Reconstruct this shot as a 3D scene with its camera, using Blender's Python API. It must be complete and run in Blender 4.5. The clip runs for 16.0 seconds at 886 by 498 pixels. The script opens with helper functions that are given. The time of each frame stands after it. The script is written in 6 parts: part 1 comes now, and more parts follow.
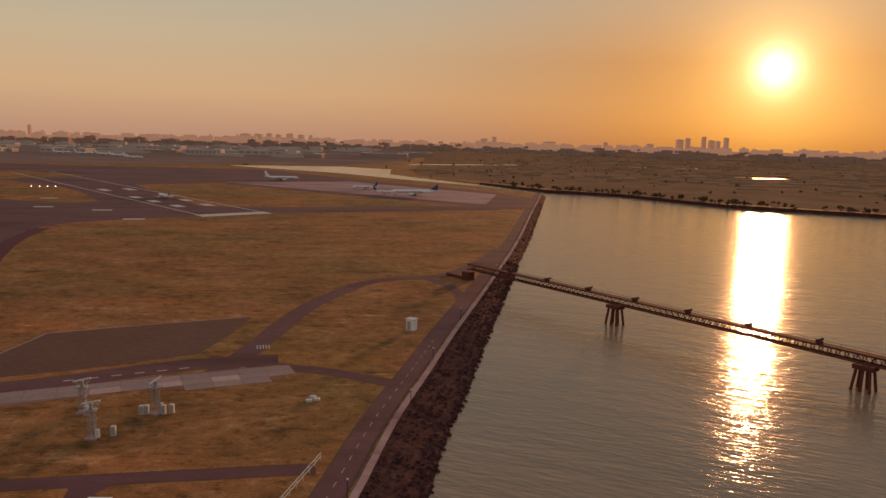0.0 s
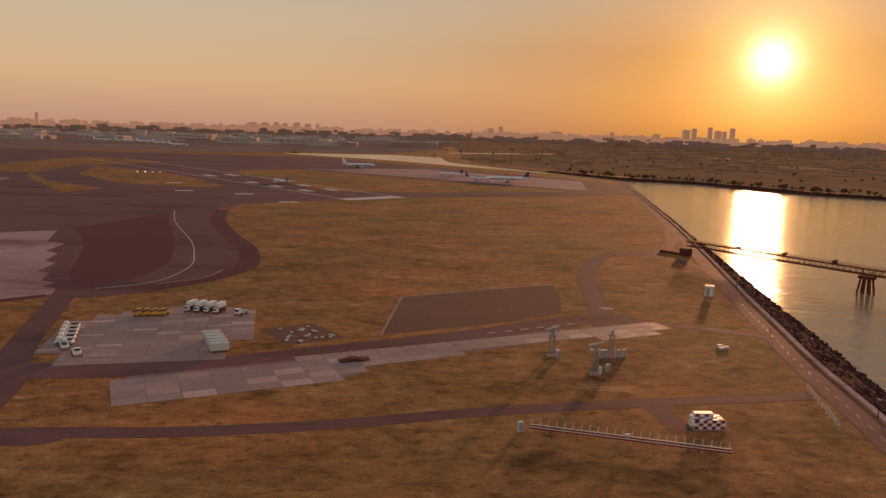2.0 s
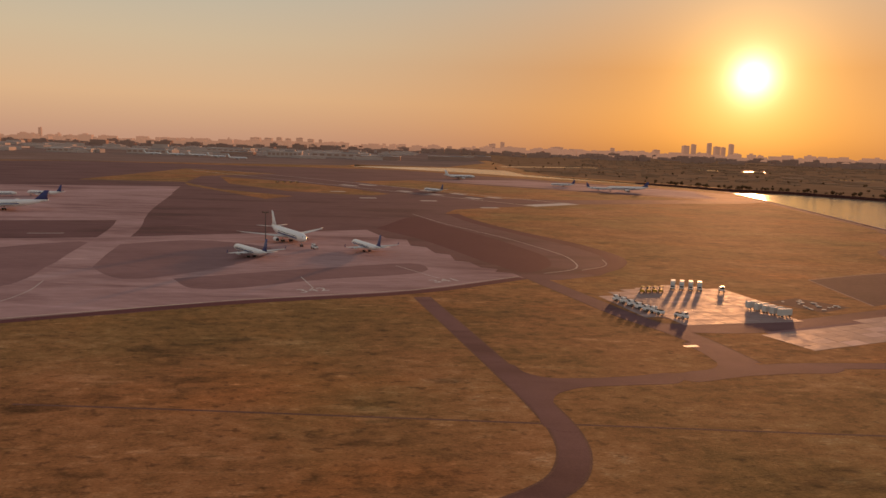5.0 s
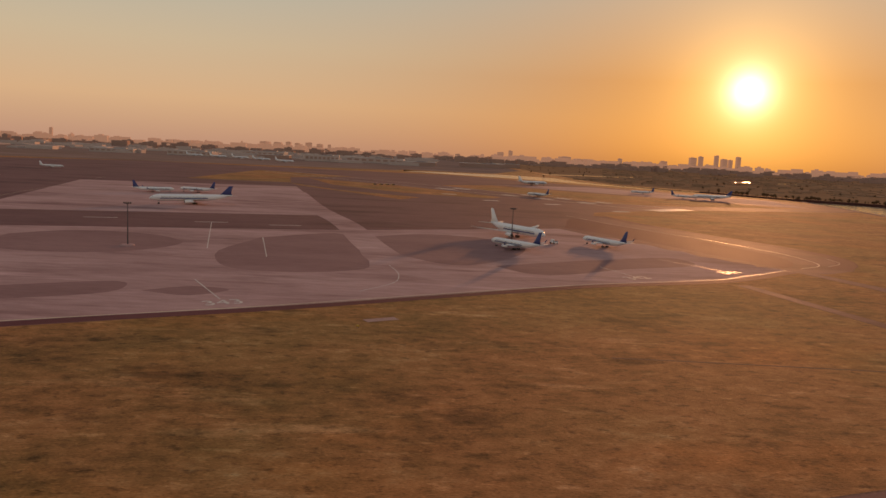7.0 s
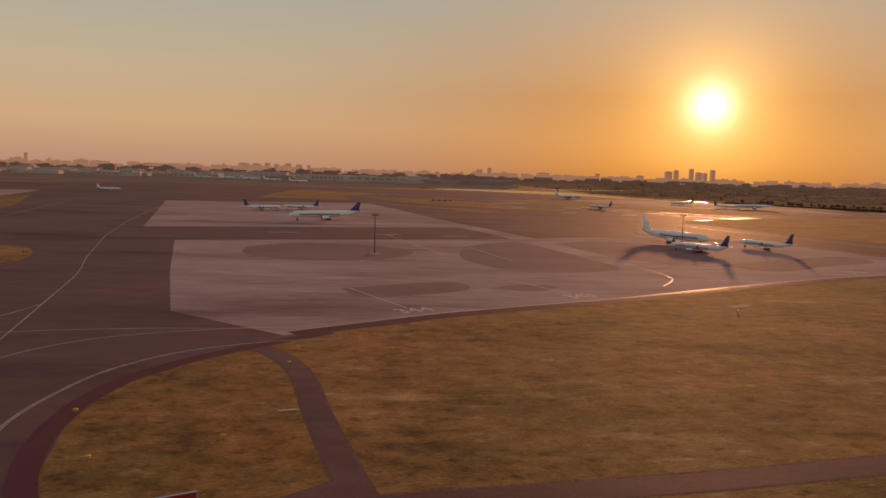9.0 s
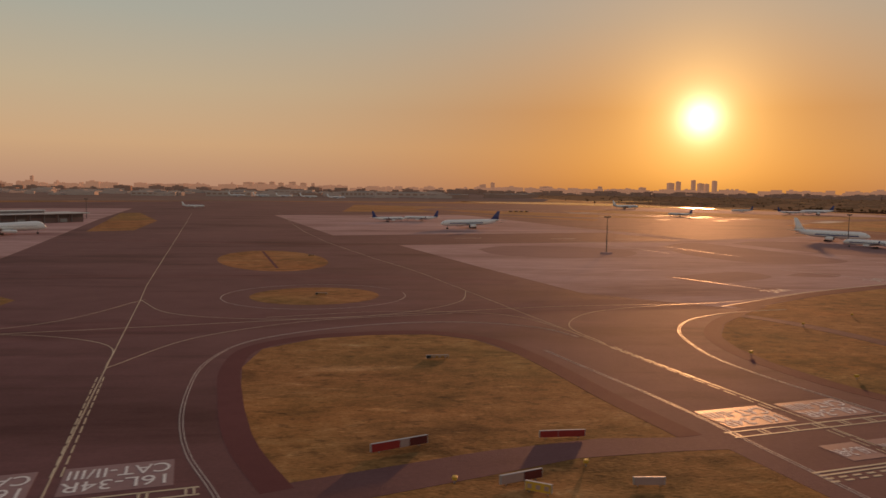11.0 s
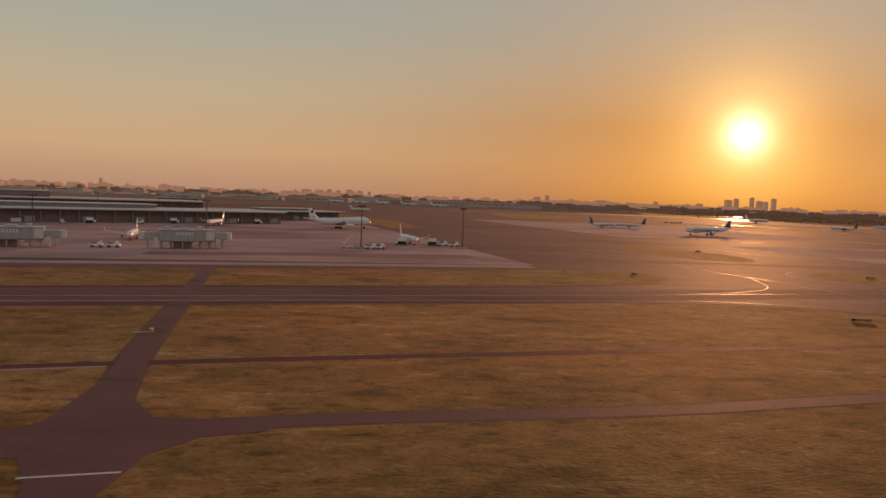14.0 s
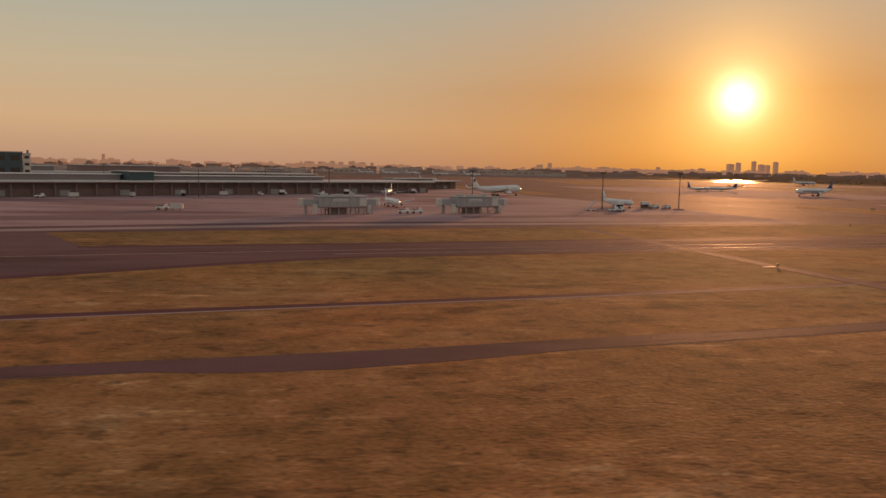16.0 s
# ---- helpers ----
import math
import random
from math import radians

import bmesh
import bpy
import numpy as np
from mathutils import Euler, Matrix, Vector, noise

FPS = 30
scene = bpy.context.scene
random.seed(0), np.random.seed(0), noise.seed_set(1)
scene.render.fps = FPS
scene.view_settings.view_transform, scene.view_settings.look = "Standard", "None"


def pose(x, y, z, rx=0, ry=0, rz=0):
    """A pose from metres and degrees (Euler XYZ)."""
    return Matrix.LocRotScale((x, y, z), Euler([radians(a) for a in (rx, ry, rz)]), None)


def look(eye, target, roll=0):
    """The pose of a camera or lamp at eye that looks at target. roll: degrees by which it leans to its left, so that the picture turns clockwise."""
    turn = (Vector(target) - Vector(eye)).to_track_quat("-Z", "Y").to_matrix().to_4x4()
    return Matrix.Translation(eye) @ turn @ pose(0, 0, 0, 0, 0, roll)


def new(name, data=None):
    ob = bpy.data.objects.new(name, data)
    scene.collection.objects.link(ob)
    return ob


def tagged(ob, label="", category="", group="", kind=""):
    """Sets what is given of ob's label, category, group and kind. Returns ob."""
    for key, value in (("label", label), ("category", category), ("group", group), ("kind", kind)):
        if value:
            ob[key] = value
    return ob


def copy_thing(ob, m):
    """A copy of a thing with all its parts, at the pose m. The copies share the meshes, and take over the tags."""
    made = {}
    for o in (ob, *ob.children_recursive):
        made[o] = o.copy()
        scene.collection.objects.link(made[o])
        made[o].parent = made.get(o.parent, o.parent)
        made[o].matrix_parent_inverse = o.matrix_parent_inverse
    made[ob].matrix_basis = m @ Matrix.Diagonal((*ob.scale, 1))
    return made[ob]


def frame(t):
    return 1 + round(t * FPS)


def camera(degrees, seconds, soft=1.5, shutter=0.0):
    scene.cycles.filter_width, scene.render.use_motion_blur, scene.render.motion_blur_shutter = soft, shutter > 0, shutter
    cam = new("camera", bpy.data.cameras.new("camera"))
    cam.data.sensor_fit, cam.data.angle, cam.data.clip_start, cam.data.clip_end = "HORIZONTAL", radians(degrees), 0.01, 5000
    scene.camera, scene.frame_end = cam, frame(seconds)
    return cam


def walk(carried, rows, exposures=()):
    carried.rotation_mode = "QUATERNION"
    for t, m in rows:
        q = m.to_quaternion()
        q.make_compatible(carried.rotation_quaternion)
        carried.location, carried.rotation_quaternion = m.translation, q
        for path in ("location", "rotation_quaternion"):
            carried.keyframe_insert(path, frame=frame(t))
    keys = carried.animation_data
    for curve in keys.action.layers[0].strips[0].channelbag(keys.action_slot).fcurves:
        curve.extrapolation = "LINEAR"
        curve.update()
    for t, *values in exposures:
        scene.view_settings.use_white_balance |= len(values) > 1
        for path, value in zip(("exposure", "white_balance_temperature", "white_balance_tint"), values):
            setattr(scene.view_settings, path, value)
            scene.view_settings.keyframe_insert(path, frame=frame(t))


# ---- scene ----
FOV = 60.53
# seconds, x, y, z, yaw, pitch, roll
PATH = [
    (0.0, -2.55, -0.75, 37.72, 0.00, -8.23, 1.41),
    (0.5, -17.32, -5.00, 37.19, -0.14, -8.30, 1.81),
    (1.0, -35.26, -9.96, 36.49, -0.28, -8.55, 1.99),
    (1.5, -50.66, -14.04, 35.84, -0.38, -8.71, 1.80),
    (2.0, -68.93, -18.68, 35.02, -0.40, -8.98, 1.65),
    (2.5, -84.43, -22.47, 34.27, -0.42, -9.24, 1.65),
    (3.0, -102.88, -26.81, 33.33, -0.69, -9.66, 1.75),
    (3.5, -118.21, -30.29, 32.51, -1.02, -9.89, 2.04),
    (4.0, -136.60, -34.33, 31.50, -1.42, -9.42, 2.03),
    (4.5, -152.60, -37.73, 30.58, -1.51, -8.32, 1.66),
    (7.0, -239.62, -54.97, 25.25, -1.85, -7.20, 2.79),
    (7.5, -254.84, -57.85, 24.29, -2.38, -7.49, 2.91),
    (8.0, -272.28, -61.14, 23.18, -3.62, -7.17, 1.81),
    (10.5, -352.01, -76.46, 18.26, -4.52, -4.22, 1.77),
    (11.0, -369.50, -79.99, 17.24, -4.43, -4.53, 0.70),
    (11.5, -384.56, -83.11, 16.39, -4.16, -4.37, 0.21),
    (12.0, -402.13, -86.87, 15.44, -3.59, -4.02, 0.29),
    (12.5, -417.00, -90.15, 14.67, -3.06, -3.78, 0.38),
    (13.0, -434.31, -94.12, 13.82, -2.26, -3.37, 0.95),
    (13.5, -449.23, -97.68, 13.14, -1.71, -3.38, 1.51),
    (14.0, -466.41, -101.96, 12.41, -1.59, -3.75, 2.08),
    (14.5, -480.85, -105.71, 11.85, -1.69, -4.55, 2.01),
    (15.0, -498.05, -110.40, 11.25, -1.45, -5.74, 1.50),
    (15.5, -512.88, -114.64, 10.80, -1.37, -6.20, 1.21),
    (16.0, -530.33, -119.89, 10.36, -2.13, -6.01, 0.98),
]

def aim(x, y, z, yaw, pitch, roll):
    """Camera pose: heading to the left of +y, pitch up, roll to its left."""
    return pose(x, y, z, 0, 0, yaw) @ pose(0, 0, 0, 90 + pitch) @ pose(0, 0, 0, 0, 0, roll)


# seconds, stops, kelvin, tint: the film's own camera drifts a little
EXPOSURES = [(0.0, 0.03, 7000, 22), (3.0, 0.17, 7000, 23), (4.5, 0.18, 7000, 23), (7.5, 0.10, 7000, 22), (10.5, -0.06, 7000, 22), (14.5, -0.05, 7000, 21), (16.0, 0.03, 7000, 20)]
cam = camera(FOV, 16.0, soft=1.5, shutter=0.12)
walk(cam, [(r[0], aim(*r[1:])) for r in PATH], exposures=EXPOSURES)

# ---------------------------------------------------------------- sky and sun
SUN_AZ = radians(22.92)      # clockwise from +y
SUN_EL = radians(5.22)
SUN_DIR = Vector((math.sin(SUN_AZ) * math.cos(SUN_EL), math.cos(SUN_AZ) * math.cos(SUN_EL), math.sin(SUN_EL)))


def build_world():
    w = bpy.data.worlds.new("evening_sky")
    scene.world = w
    w.use_nodes = True
    nt = w.node_tree
    nt.nodes.clear()
    n = nt.nodes.new
    out, bg = n("ShaderNodeOutputWorld"), n("ShaderNodeBackground")
    sky = n("ShaderNodeTexSky")
    sky.sky_type, sky.sun_disc = "NISHITA", False
    sky.sun_elevation, sky.sun_rotation = SUN_EL, SUN_AZ
    sky.air_density, sky.dust_density, sky.ozone_density = 1.0, 2.0, 1.5
    L = nt.links.new

    def maths(op, a, b=None):
        k = n("ShaderNodeMath")
        k.operation = op
        for slot, v in ((0, a), (1, b)):
            if v is not None:
                if isinstance(v, (int, float)):
                    k.inputs[slot].default_value = v
                else:
                    L(v, k.inputs[slot])
        return k.outputs[0]

    def mix(fac, a, b, how="MIX"):
        k = n("ShaderNodeMix")
        k.data_type, k.blend_type = "RGBA", how
        for slot, v in ((0, fac), (6, a), (7, b)):
            if isinstance(v, (int, float)):
                k.inputs[slot].default_value = v
            elif isinstance(v, tuple):
                k.inputs[slot].default_value = (*v, 1)
            else:
                L(v, k.inputs[slot])
        return k.outputs[2]

    tc = n("ShaderNodeTexCoord")
    nrm = n("ShaderNodeVectorMath")
    nrm.operation = "NORMALIZE"
    L(tc.outputs["Generated"], nrm.inputs[0])
    dot = n("ShaderNodeVectorMath")
    dot.operation = "DOT_PRODUCT"
    dot.inputs[1].default_value = SUN_DIR
    L(nrm.outputs[0], dot.inputs[0])
    away = maths("ARCCOSINE", maths("MINIMUM", dot.outputs["Value"], 0.999999))
    sep = n("ShaderNodeSeparateXYZ")
    L(nrm.outputs[0], sep.inputs[0])
    # hazy dome: warm band over the horizon, grey-blue above
    dome = n("ShaderNodeValToRGB")
    el = dome.color_ramp.elements
    while len(el) < len(DOME):
        el.new(0.5)
    for e, (deg, col) in zip(el, DOME):
        e.position, e.color = math.sin(radians(deg)), (*col, 1)
    L(maths("MAXIMUM", sep.outputs["Z"], 0.0), dome.inputs[0])
    near = maths("EXPONENT", maths("MULTIPLY", maths("POWER", maths("DIVIDE", away, radians(AUREOLE[0])), AUREOLE[1]), -1.0))
    low = maths("EXPONENT", maths("MULTIPLY", maths("MAXIMUM", maths("SUBTRACT", sep.outputs["Z"], 0.10), 0.0), -7.0))
    total = mix(maths("MULTIPLY", near, low), dome.outputs[0], AUREOLE[2])
    total = mix(SKY_SHARE, total, mix(1.0, sky.outputs[0], (0.12, 0.12, 0.12), "MULTIPLY"))
    for width, power, colour in GLOW:
        g = maths("EXPONENT", maths("MULTIPLY", maths("POWER", maths("DIVIDE", away, radians(width)), power), -1.0))
        total = mix(1.0, total, mix(g, (0.0, 0.0, 0.0), colour), "ADD")
    L(total, bg.inputs["Color"])
    bg.inputs["Strength"].default_value = SKY_STRENGTH
    L(bg.outputs[0], out.inputs["Surface"])
    lamp = bpy.data.lights.new("sun", "SUN")
    lamp.energy, lamp.angle, lamp.color = SUN_POWER, radians(2.2), SUN_COLOUR
    ob = new("sun", lamp)
    ob.matrix_world = look(SUN_DIR * 1000, (0, 0, 0))


SKY_STRENGTH, SKY_SHARE = 1.0, 0.06
SUN_POWER, SUN_COLOUR = 2.8, (1.0, 0.46, 0.18)
DOME = [(0.0, (0.47, 0.29, 0.195)), (3.0, (0.60, 0.41, 0.23)), (7.0, (0.52, 0.445, 0.29)), (12.0, (0.385, 0.425, 0.35)), (18.0, (0.33, 0.385, 0.365)), (80.0, (0.21, 0.22, 0.26))]
AUREOLE = (21.0, 1.7, (0.34, 0.104, 0.006))
# width in degrees, falloff, colour added around the sun
GLOW = [(1.0, 1.35, (2.6, 2.3, 1.7)), (3.4, 1.45, (0.70, 0.52, 0.19)), (6.0, 1.4, (0.13, 0.065, 0.0))]
build_world()

from mathutils.geometry import tessellate_polygon

# ---------------------------------------------------------------- materials
def material(name, rough=0.8, metal=0.0, spec=0.4):
    m = bpy.data.materials.new(name)
    m.use_nodes = True
    b = m.node_tree.nodes["Principled BSDF"]
    b.inputs["Roughness"].default_value, b.inputs["Metallic"].default_value = rough, metal
    b.inputs["Specular IOR Level"].default_value = spec
    return m, m.node_tree, b


def plain(name, colour, rough=0.6, metal=0.0, spec=0.4, vary=0.12, scale=1.5):
    """Paint or metal with slight soiling at two scales."""
    m, nt, b = material(name, rough, metal, spec)
    n = nt.nodes.new
    tc = n("ShaderNodeTexCoord")
    a = n("ShaderNodeTexNoise"); a.inputs["Scale"].default_value, a.inputs["Detail"].default_value = scale, 5
    ramp = n("ShaderNodeMix"); ramp.data_type = "RGBA"
    ramp.inputs[6].default_value = (*[c * (1 - vary) for c in colour], 1)
    ramp.inputs[7].default_value = (*[min(1, c * (1 + vary)) for c in colour], 1)
    nt.links.new(tc.outputs["Object"], a.inputs["Vector"])
    nt.links.new(a.outputs["Fac"], ramp.inputs[0])
    nt.links.new(ramp.outputs[2], b.inputs["Base Color"])
    return m


def layered(name, stops, scales, rough=0.85, bump=0.0, bump_scale=4.0, stretch=(1, 1, 1), spec=0.25, streak=0.0, turn=0.0):
    """Ground surface: colour ramp over summed noises (scales in 1/m), with fine relief."""
    m, nt, b = material(name, rough, 0.0, spec)
    n = nt.nodes.new
    geo = n("ShaderNodeNewGeometry")
    mp = n("ShaderNodeMapping")
    mp.inputs["Scale"].default_value = stretch
    mp.inputs["Rotation"].default_value = (0, 0, turn)
    nt.links.new(geo.outputs["Position"], mp.inputs["Vector"])
    total = None
    for s, amount in scales:
        t = n("ShaderNodeTexNoise")
        t.inputs["Scale"].default_value, t.inputs["Detail"].default_value, t.inputs["Roughness"].default_value = s, 6, 0.6
        nt.links.new(mp.outputs[0], t.inputs["Vector"])
        k = n("ShaderNodeMath"); k.operation = "MULTIPLY_ADD"
        k.inputs[1].default_value = amount
        nt.links.new(t.outputs["Fac"], k.inputs[0])
        if total is None:
            k.inputs[2].default_value = 0.5 - 0.5 * sum(q for _, q in scales)
        else:
            nt.links.new(total, k.inputs[2])
        total = k.outputs[0]
    r = n("ShaderNodeValToRGB")
    while len(r.color_ramp.elements) < len(stops):
        r.color_ramp.elements.new(0.5)
    for e, (p, c) in zip(r.color_ramp.elements, stops):
        e.position, e.color = p, (*c, 1)
    nt.links.new(total, r.inputs[0])
    nt.links.new(r.outputs[0], b.inputs["Base Color"])
    if bump:
        t = n("ShaderNodeTexNoise")
        t.inputs["Scale"].default_value, t.inputs["Detail"].default_value = bump_scale, 4
        nt.links.new(mp.outputs[0], t.inputs["Vector"])
        bp = n("ShaderNodeBump")
        bp.inputs["Strength"].default_value, bp.inputs["Distance"].default_value = bump, 0.15
        nt.links.new(t.outputs["Fac"], bp.inputs["Height"])
        nt.links.new(bp.outputs[0], b.inputs["Normal"])
    return m


GRASS = layered("dry_grass", [(0.22, (0.13, 0.060, 0.022)), (0.40, (0.26, 0.112, 0.040)), (0.56, (0.36, 0.150, 0.056)), (0.70, (0.43, 0.195, 0.08)), (0.86, (0.56, 0.33, 0.17))],
                [(0.012, 0.4), (0.08, 0.8), (0.45, 0.9), (3.0, 0.35)], 0.9, 0.4, 4.0, (0.75, 1.0, 1.0), 0.09, turn=-0.25)


TUFTS = (((1.0, 1.0, 1.0), 0.013, 0.44, 0.60, (0.74, 0.92, 0.84), 4), ((0.6, 1.0, 1.0), 0.045, 0.52, 0.66, (1.22, 1.08, 0.95), 5),
         ((0.55, 1.0, 1.0), 0.15, 0.57, 0.67, (0.50, 0.50, 0.50), 7), ((0.3, 1.3, 1.0), 0.13, 0.60, 0.70, (1.5, 1.7, 2.0), 7),
         ((0.7, 1.0, 1.0), 0.8, 0.55, 0.67, (0.50, 0.50, 0.52), 5), ((0.4, 1.2, 1.0), 0.5, 0.60, 0.68, (1.45, 1.6, 1.8), 6),
         ((0.6, 1.0, 1.0), 2.2, 0.55, 0.66, (1.32, 1.36, 1.4), 4), ((0.7, 1.0, 1.0), 4.5, 0.54, 0.66, (0.62, 0.62, 0.62), 3))
STAINS = (((0.45, 1.3, 1.0), 0.035, 0.50, 0.66, (0.62, 0.56, 0.56), 5), ((0.2, 1.6, 1.0), 0.12, 0.56, 0.70, (0.72, 0.68, 0.68), 5), ((0.25, 1.6, 1.0), 0.09, 0.60, 0.72, (1.3, 1.34, 1.36), 4))


def add_tufts(m, layers=TUFTS):
    """Dark and bleached marks with shapes of their own."""
    nt = m.node_tree
    b = nt.nodes["Principled BSDF"]
    n, L = nt.nodes.new, nt.links.new
    colour = b.inputs["Base Color"].links[0].from_socket
    geo = n("ShaderNodeNewGeometry")
    for stretch, scale, lo, hi, tint, detail in layers:
        mp = n("ShaderNodeMapping")
        mp.inputs["Scale"].default_value, mp.inputs["Rotation"].default_value = stretch, (0, 0, -0.25)
        mp.inputs["Location"].default_value = (scale * 37, scale * 11, 0)
        L(geo.outputs["Position"], mp.inputs["Vector"])
        t = n("ShaderNodeTexNoise")
        t.inputs["Scale"].default_value, t.inputs["Detail"].default_value, t.inputs["Roughness"].default_value = scale, detail, 0.62
        L(mp.outputs[0], t.inputs["Vector"])
        r = n("ShaderNodeMapRange")
        r.inputs["From Min"].default_value, r.inputs["From Max"].default_value = lo, hi
        L(t.outputs["Fac"], r.inputs["Value"])
        k = n("ShaderNodeMix")
        k.data_type, k.blend_type = "RGBA", "MULTIPLY"
        k.inputs[7].default_value = (*tint, 1)
        L(r.outputs[0], k.inputs[0])
        L(colour, k.inputs[6])
        colour = k.outputs[2]
    L(colour, b.inputs["Base Color"])


add_tufts(GRASS)
ASPHALT = layered("asphalt", [(0.3, (0.12, 0.052, 0.053)), (0.55, (0.165, 0.075, 0.075)), (0.8, (0.21, 0.105, 0.10))],
                  [(0.02, 0.5), (0.2, 0.4), (3.0, 0.4)], 0.8, 0.2, 8.0, spec=0.1)
ASPHALT_WORN = layered("worn_asphalt", [(0.3, (0.13, 0.059, 0.06)), (0.55, (0.178, 0.084, 0.083)), (0.8, (0.228, 0.117, 0.112))],
                       [(0.03, 0.6), (0.25, 0.6), (3.0, 0.4)], 0.85, 0.2, 8.0, (0.6, 1.4, 1), spec=0.055)
ASPHALT_DARK = layered("new_asphalt", [(0.3, (0.10, 0.030, 0.034)), (0.8, (0.15, 0.050, 0.054))],
                       [(0.03, 0.6), (0.6, 0.4)], 0.8, 0.2, 8.0, spec=0.08)
STAINED = layered("stained_concrete", [(0.25, (0.20, 0.108, 0.103)), (0.7, (0.315, 0.182, 0.172))], [(0.04, 0.7), (0.5, 0.5)], 0.88, 0.15, 8.0, (0.5, 1.6, 1), turn=-0.53, spec=0.035)
CONCRETE = layered("concrete", [(0.25, (0.29, 0.17, 0.16)), (0.5, (0.42, 0.26, 0.245)), (0.75, (0.54, 0.36, 0.335))],
                   [(0.03, 0.8), (0.4, 0.5), (4.0, 0.3)], 0.9, 0.15, 8.0, (0.5, 1.6, 1), turn=-0.53, spec=0.035)
CONCRETE_PALE = layered("pale_concrete", [(0.25, (0.30, 0.185, 0.165)), (0.75, (0.47, 0.32, 0.285))],
                        [(0.1, 0.6), (1.4, 0.5)], 0.85, 0.15, 6.0, spec=0.05)
add_tufts(CONCRETE, STAINS)
add_tufts(ASPHALT, STAINS)
add_tufts(ASPHALT_WORN, STAINS)
LINE = layered("line_paint", [(0.25, (0.36, 0.29, 0.25)), (0.7, (0.66, 0.58, 0.52))], [(0.5, 0.7), (4.0, 0.5)], 0.5)
YELLOW = layered("yellow_line_paint", [(0.25, (0.42, 0.32, 0.20)), (0.7, (0.64, 0.52, 0.36))], [(0.5, 0.7), (4.0, 0.5)], 0.5)
ROCK = layered("revetment_rock", [(0.25, (0.035, 0.015, 0.014)), (0.5, (0.085, 0.036, 0.033)), (0.8, (0.14, 0.065, 0.058))],
               [(0.3, 0.7), (1.5, 0.9)], 0.95, 0.5, 3.0, spec=0.02)
# lighter, warmer ramp: the brown haze over the far bank is in this colour
FAR_LAND = layered("far_land", [(0.3, (0.25, 0.14, 0.076)), (0.6, (0.33, 0.19, 0.107)), (0.8, (0.40, 0.24, 0.145))],
                   [(0.006, 0.6), (0.03, 0.9)], 0.95, spec=0.0)


def water_material():
    m, nt, b = material("river_water", 0.11, 0.0, 0.34)
    b.inputs["Base Color"].default_value = (0.30, 0.205, 0.13, 1)
    b.inputs["IOR"].default_value = 1.333
    n = nt.nodes.new
    geo = n("ShaderNodeNewGeometry")
    mp = n("ShaderNodeMapping")
    mp.inputs["Scale"].default_value = (0.3, 1.0, 1.0)
    face_wind = n("ShaderNodeMapping")
    face_wind.inputs["Rotation"].default_value = (0, 0, 0.4)
    nt.links.new(geo.outputs["Position"], face_wind.inputs["Vector"])
    nt.links.new(face_wind.outputs[0], mp.inputs["Vector"])
    last = None
    for s, dist in ((0.05, 0.16), (0.3, 0.32), (1.3, 0.2)):
        t = n("ShaderNodeTexNoise")
        t.inputs["Scale"].default_value, t.inputs["Detail"].default_value = s, 3
        nt.links.new(mp.outputs[0], t.inputs["Vector"])
        bp = n("ShaderNodeBump")
        bp.inputs["Strength"].default_value, bp.inputs["Distance"].default_value = 0.6, dist
        nt.links.new(t.outputs["Fac"], bp.inputs["Height"])
        if last:
            nt.links.new(last, bp.inputs["Normal"])
        last = bp.outputs[0]
    nt.links.new(last, b.inputs["Normal"])
    return m


WATER = water_material()


# ---------------------------------------------------------------- mesh helpers
def mesh_from(bm, name, mat, smooth=False):
    me = bpy.data.meshes.new(name)
    bm.to_mesh(me)
    bm.free()
    for m in (mat if isinstance(mat, (list, tuple)) else [mat]):
        me.materials.append(m)
    if smooth:
        for p in me.polygons:
            p.use_smooth = True
    return me


def thing(name, bm, mat, label, category, group="", kind="", smooth=False):
    return tagged(new(name, mesh_from(bm, name, mat, smooth)), label, category, group, kind)


def part(name, bm, mat, parent, label="", smooth=False):
    ob = new(name, mesh_from(bm, name, mat, smooth))
    ob.parent = parent
    return tagged(ob, label)


def root(name, m, label, category, group="", kind=""):
    ob = new(name)
    ob.empty_display_size = 0.5
    ob.matrix_world = m
    return tagged(ob, label, category, group, kind)


def prism(points, z0, z1, bm=None):
    """Solid slab over an outline."""
    bm = bm or bmesh.new()
    area = sum(a[0] * b[1] - b[0] * a[1] for a, b in zip(points, points[1:] + points[:1]))
    pts = points if area > 0 else points[::-1]
    top = [bm.verts.new((x, y, z1)) for x, y in pts]
    low = [bm.verts.new((x, y, z0)) for x, y in pts]
    for a, b, c in tessellate_polygon([[Vector((x, y, 0)) for x, y in pts]]):
        bm.faces.new((top[a], top[b], top[c]))
    for i in range(len(pts)):
        j = (i + 1) % len(pts)
        bm.faces.new((top[j], top[i], low[i], low[j]))
    bmesh.ops.recalc_face_normals(bm, faces=bm.faces)
    return bm


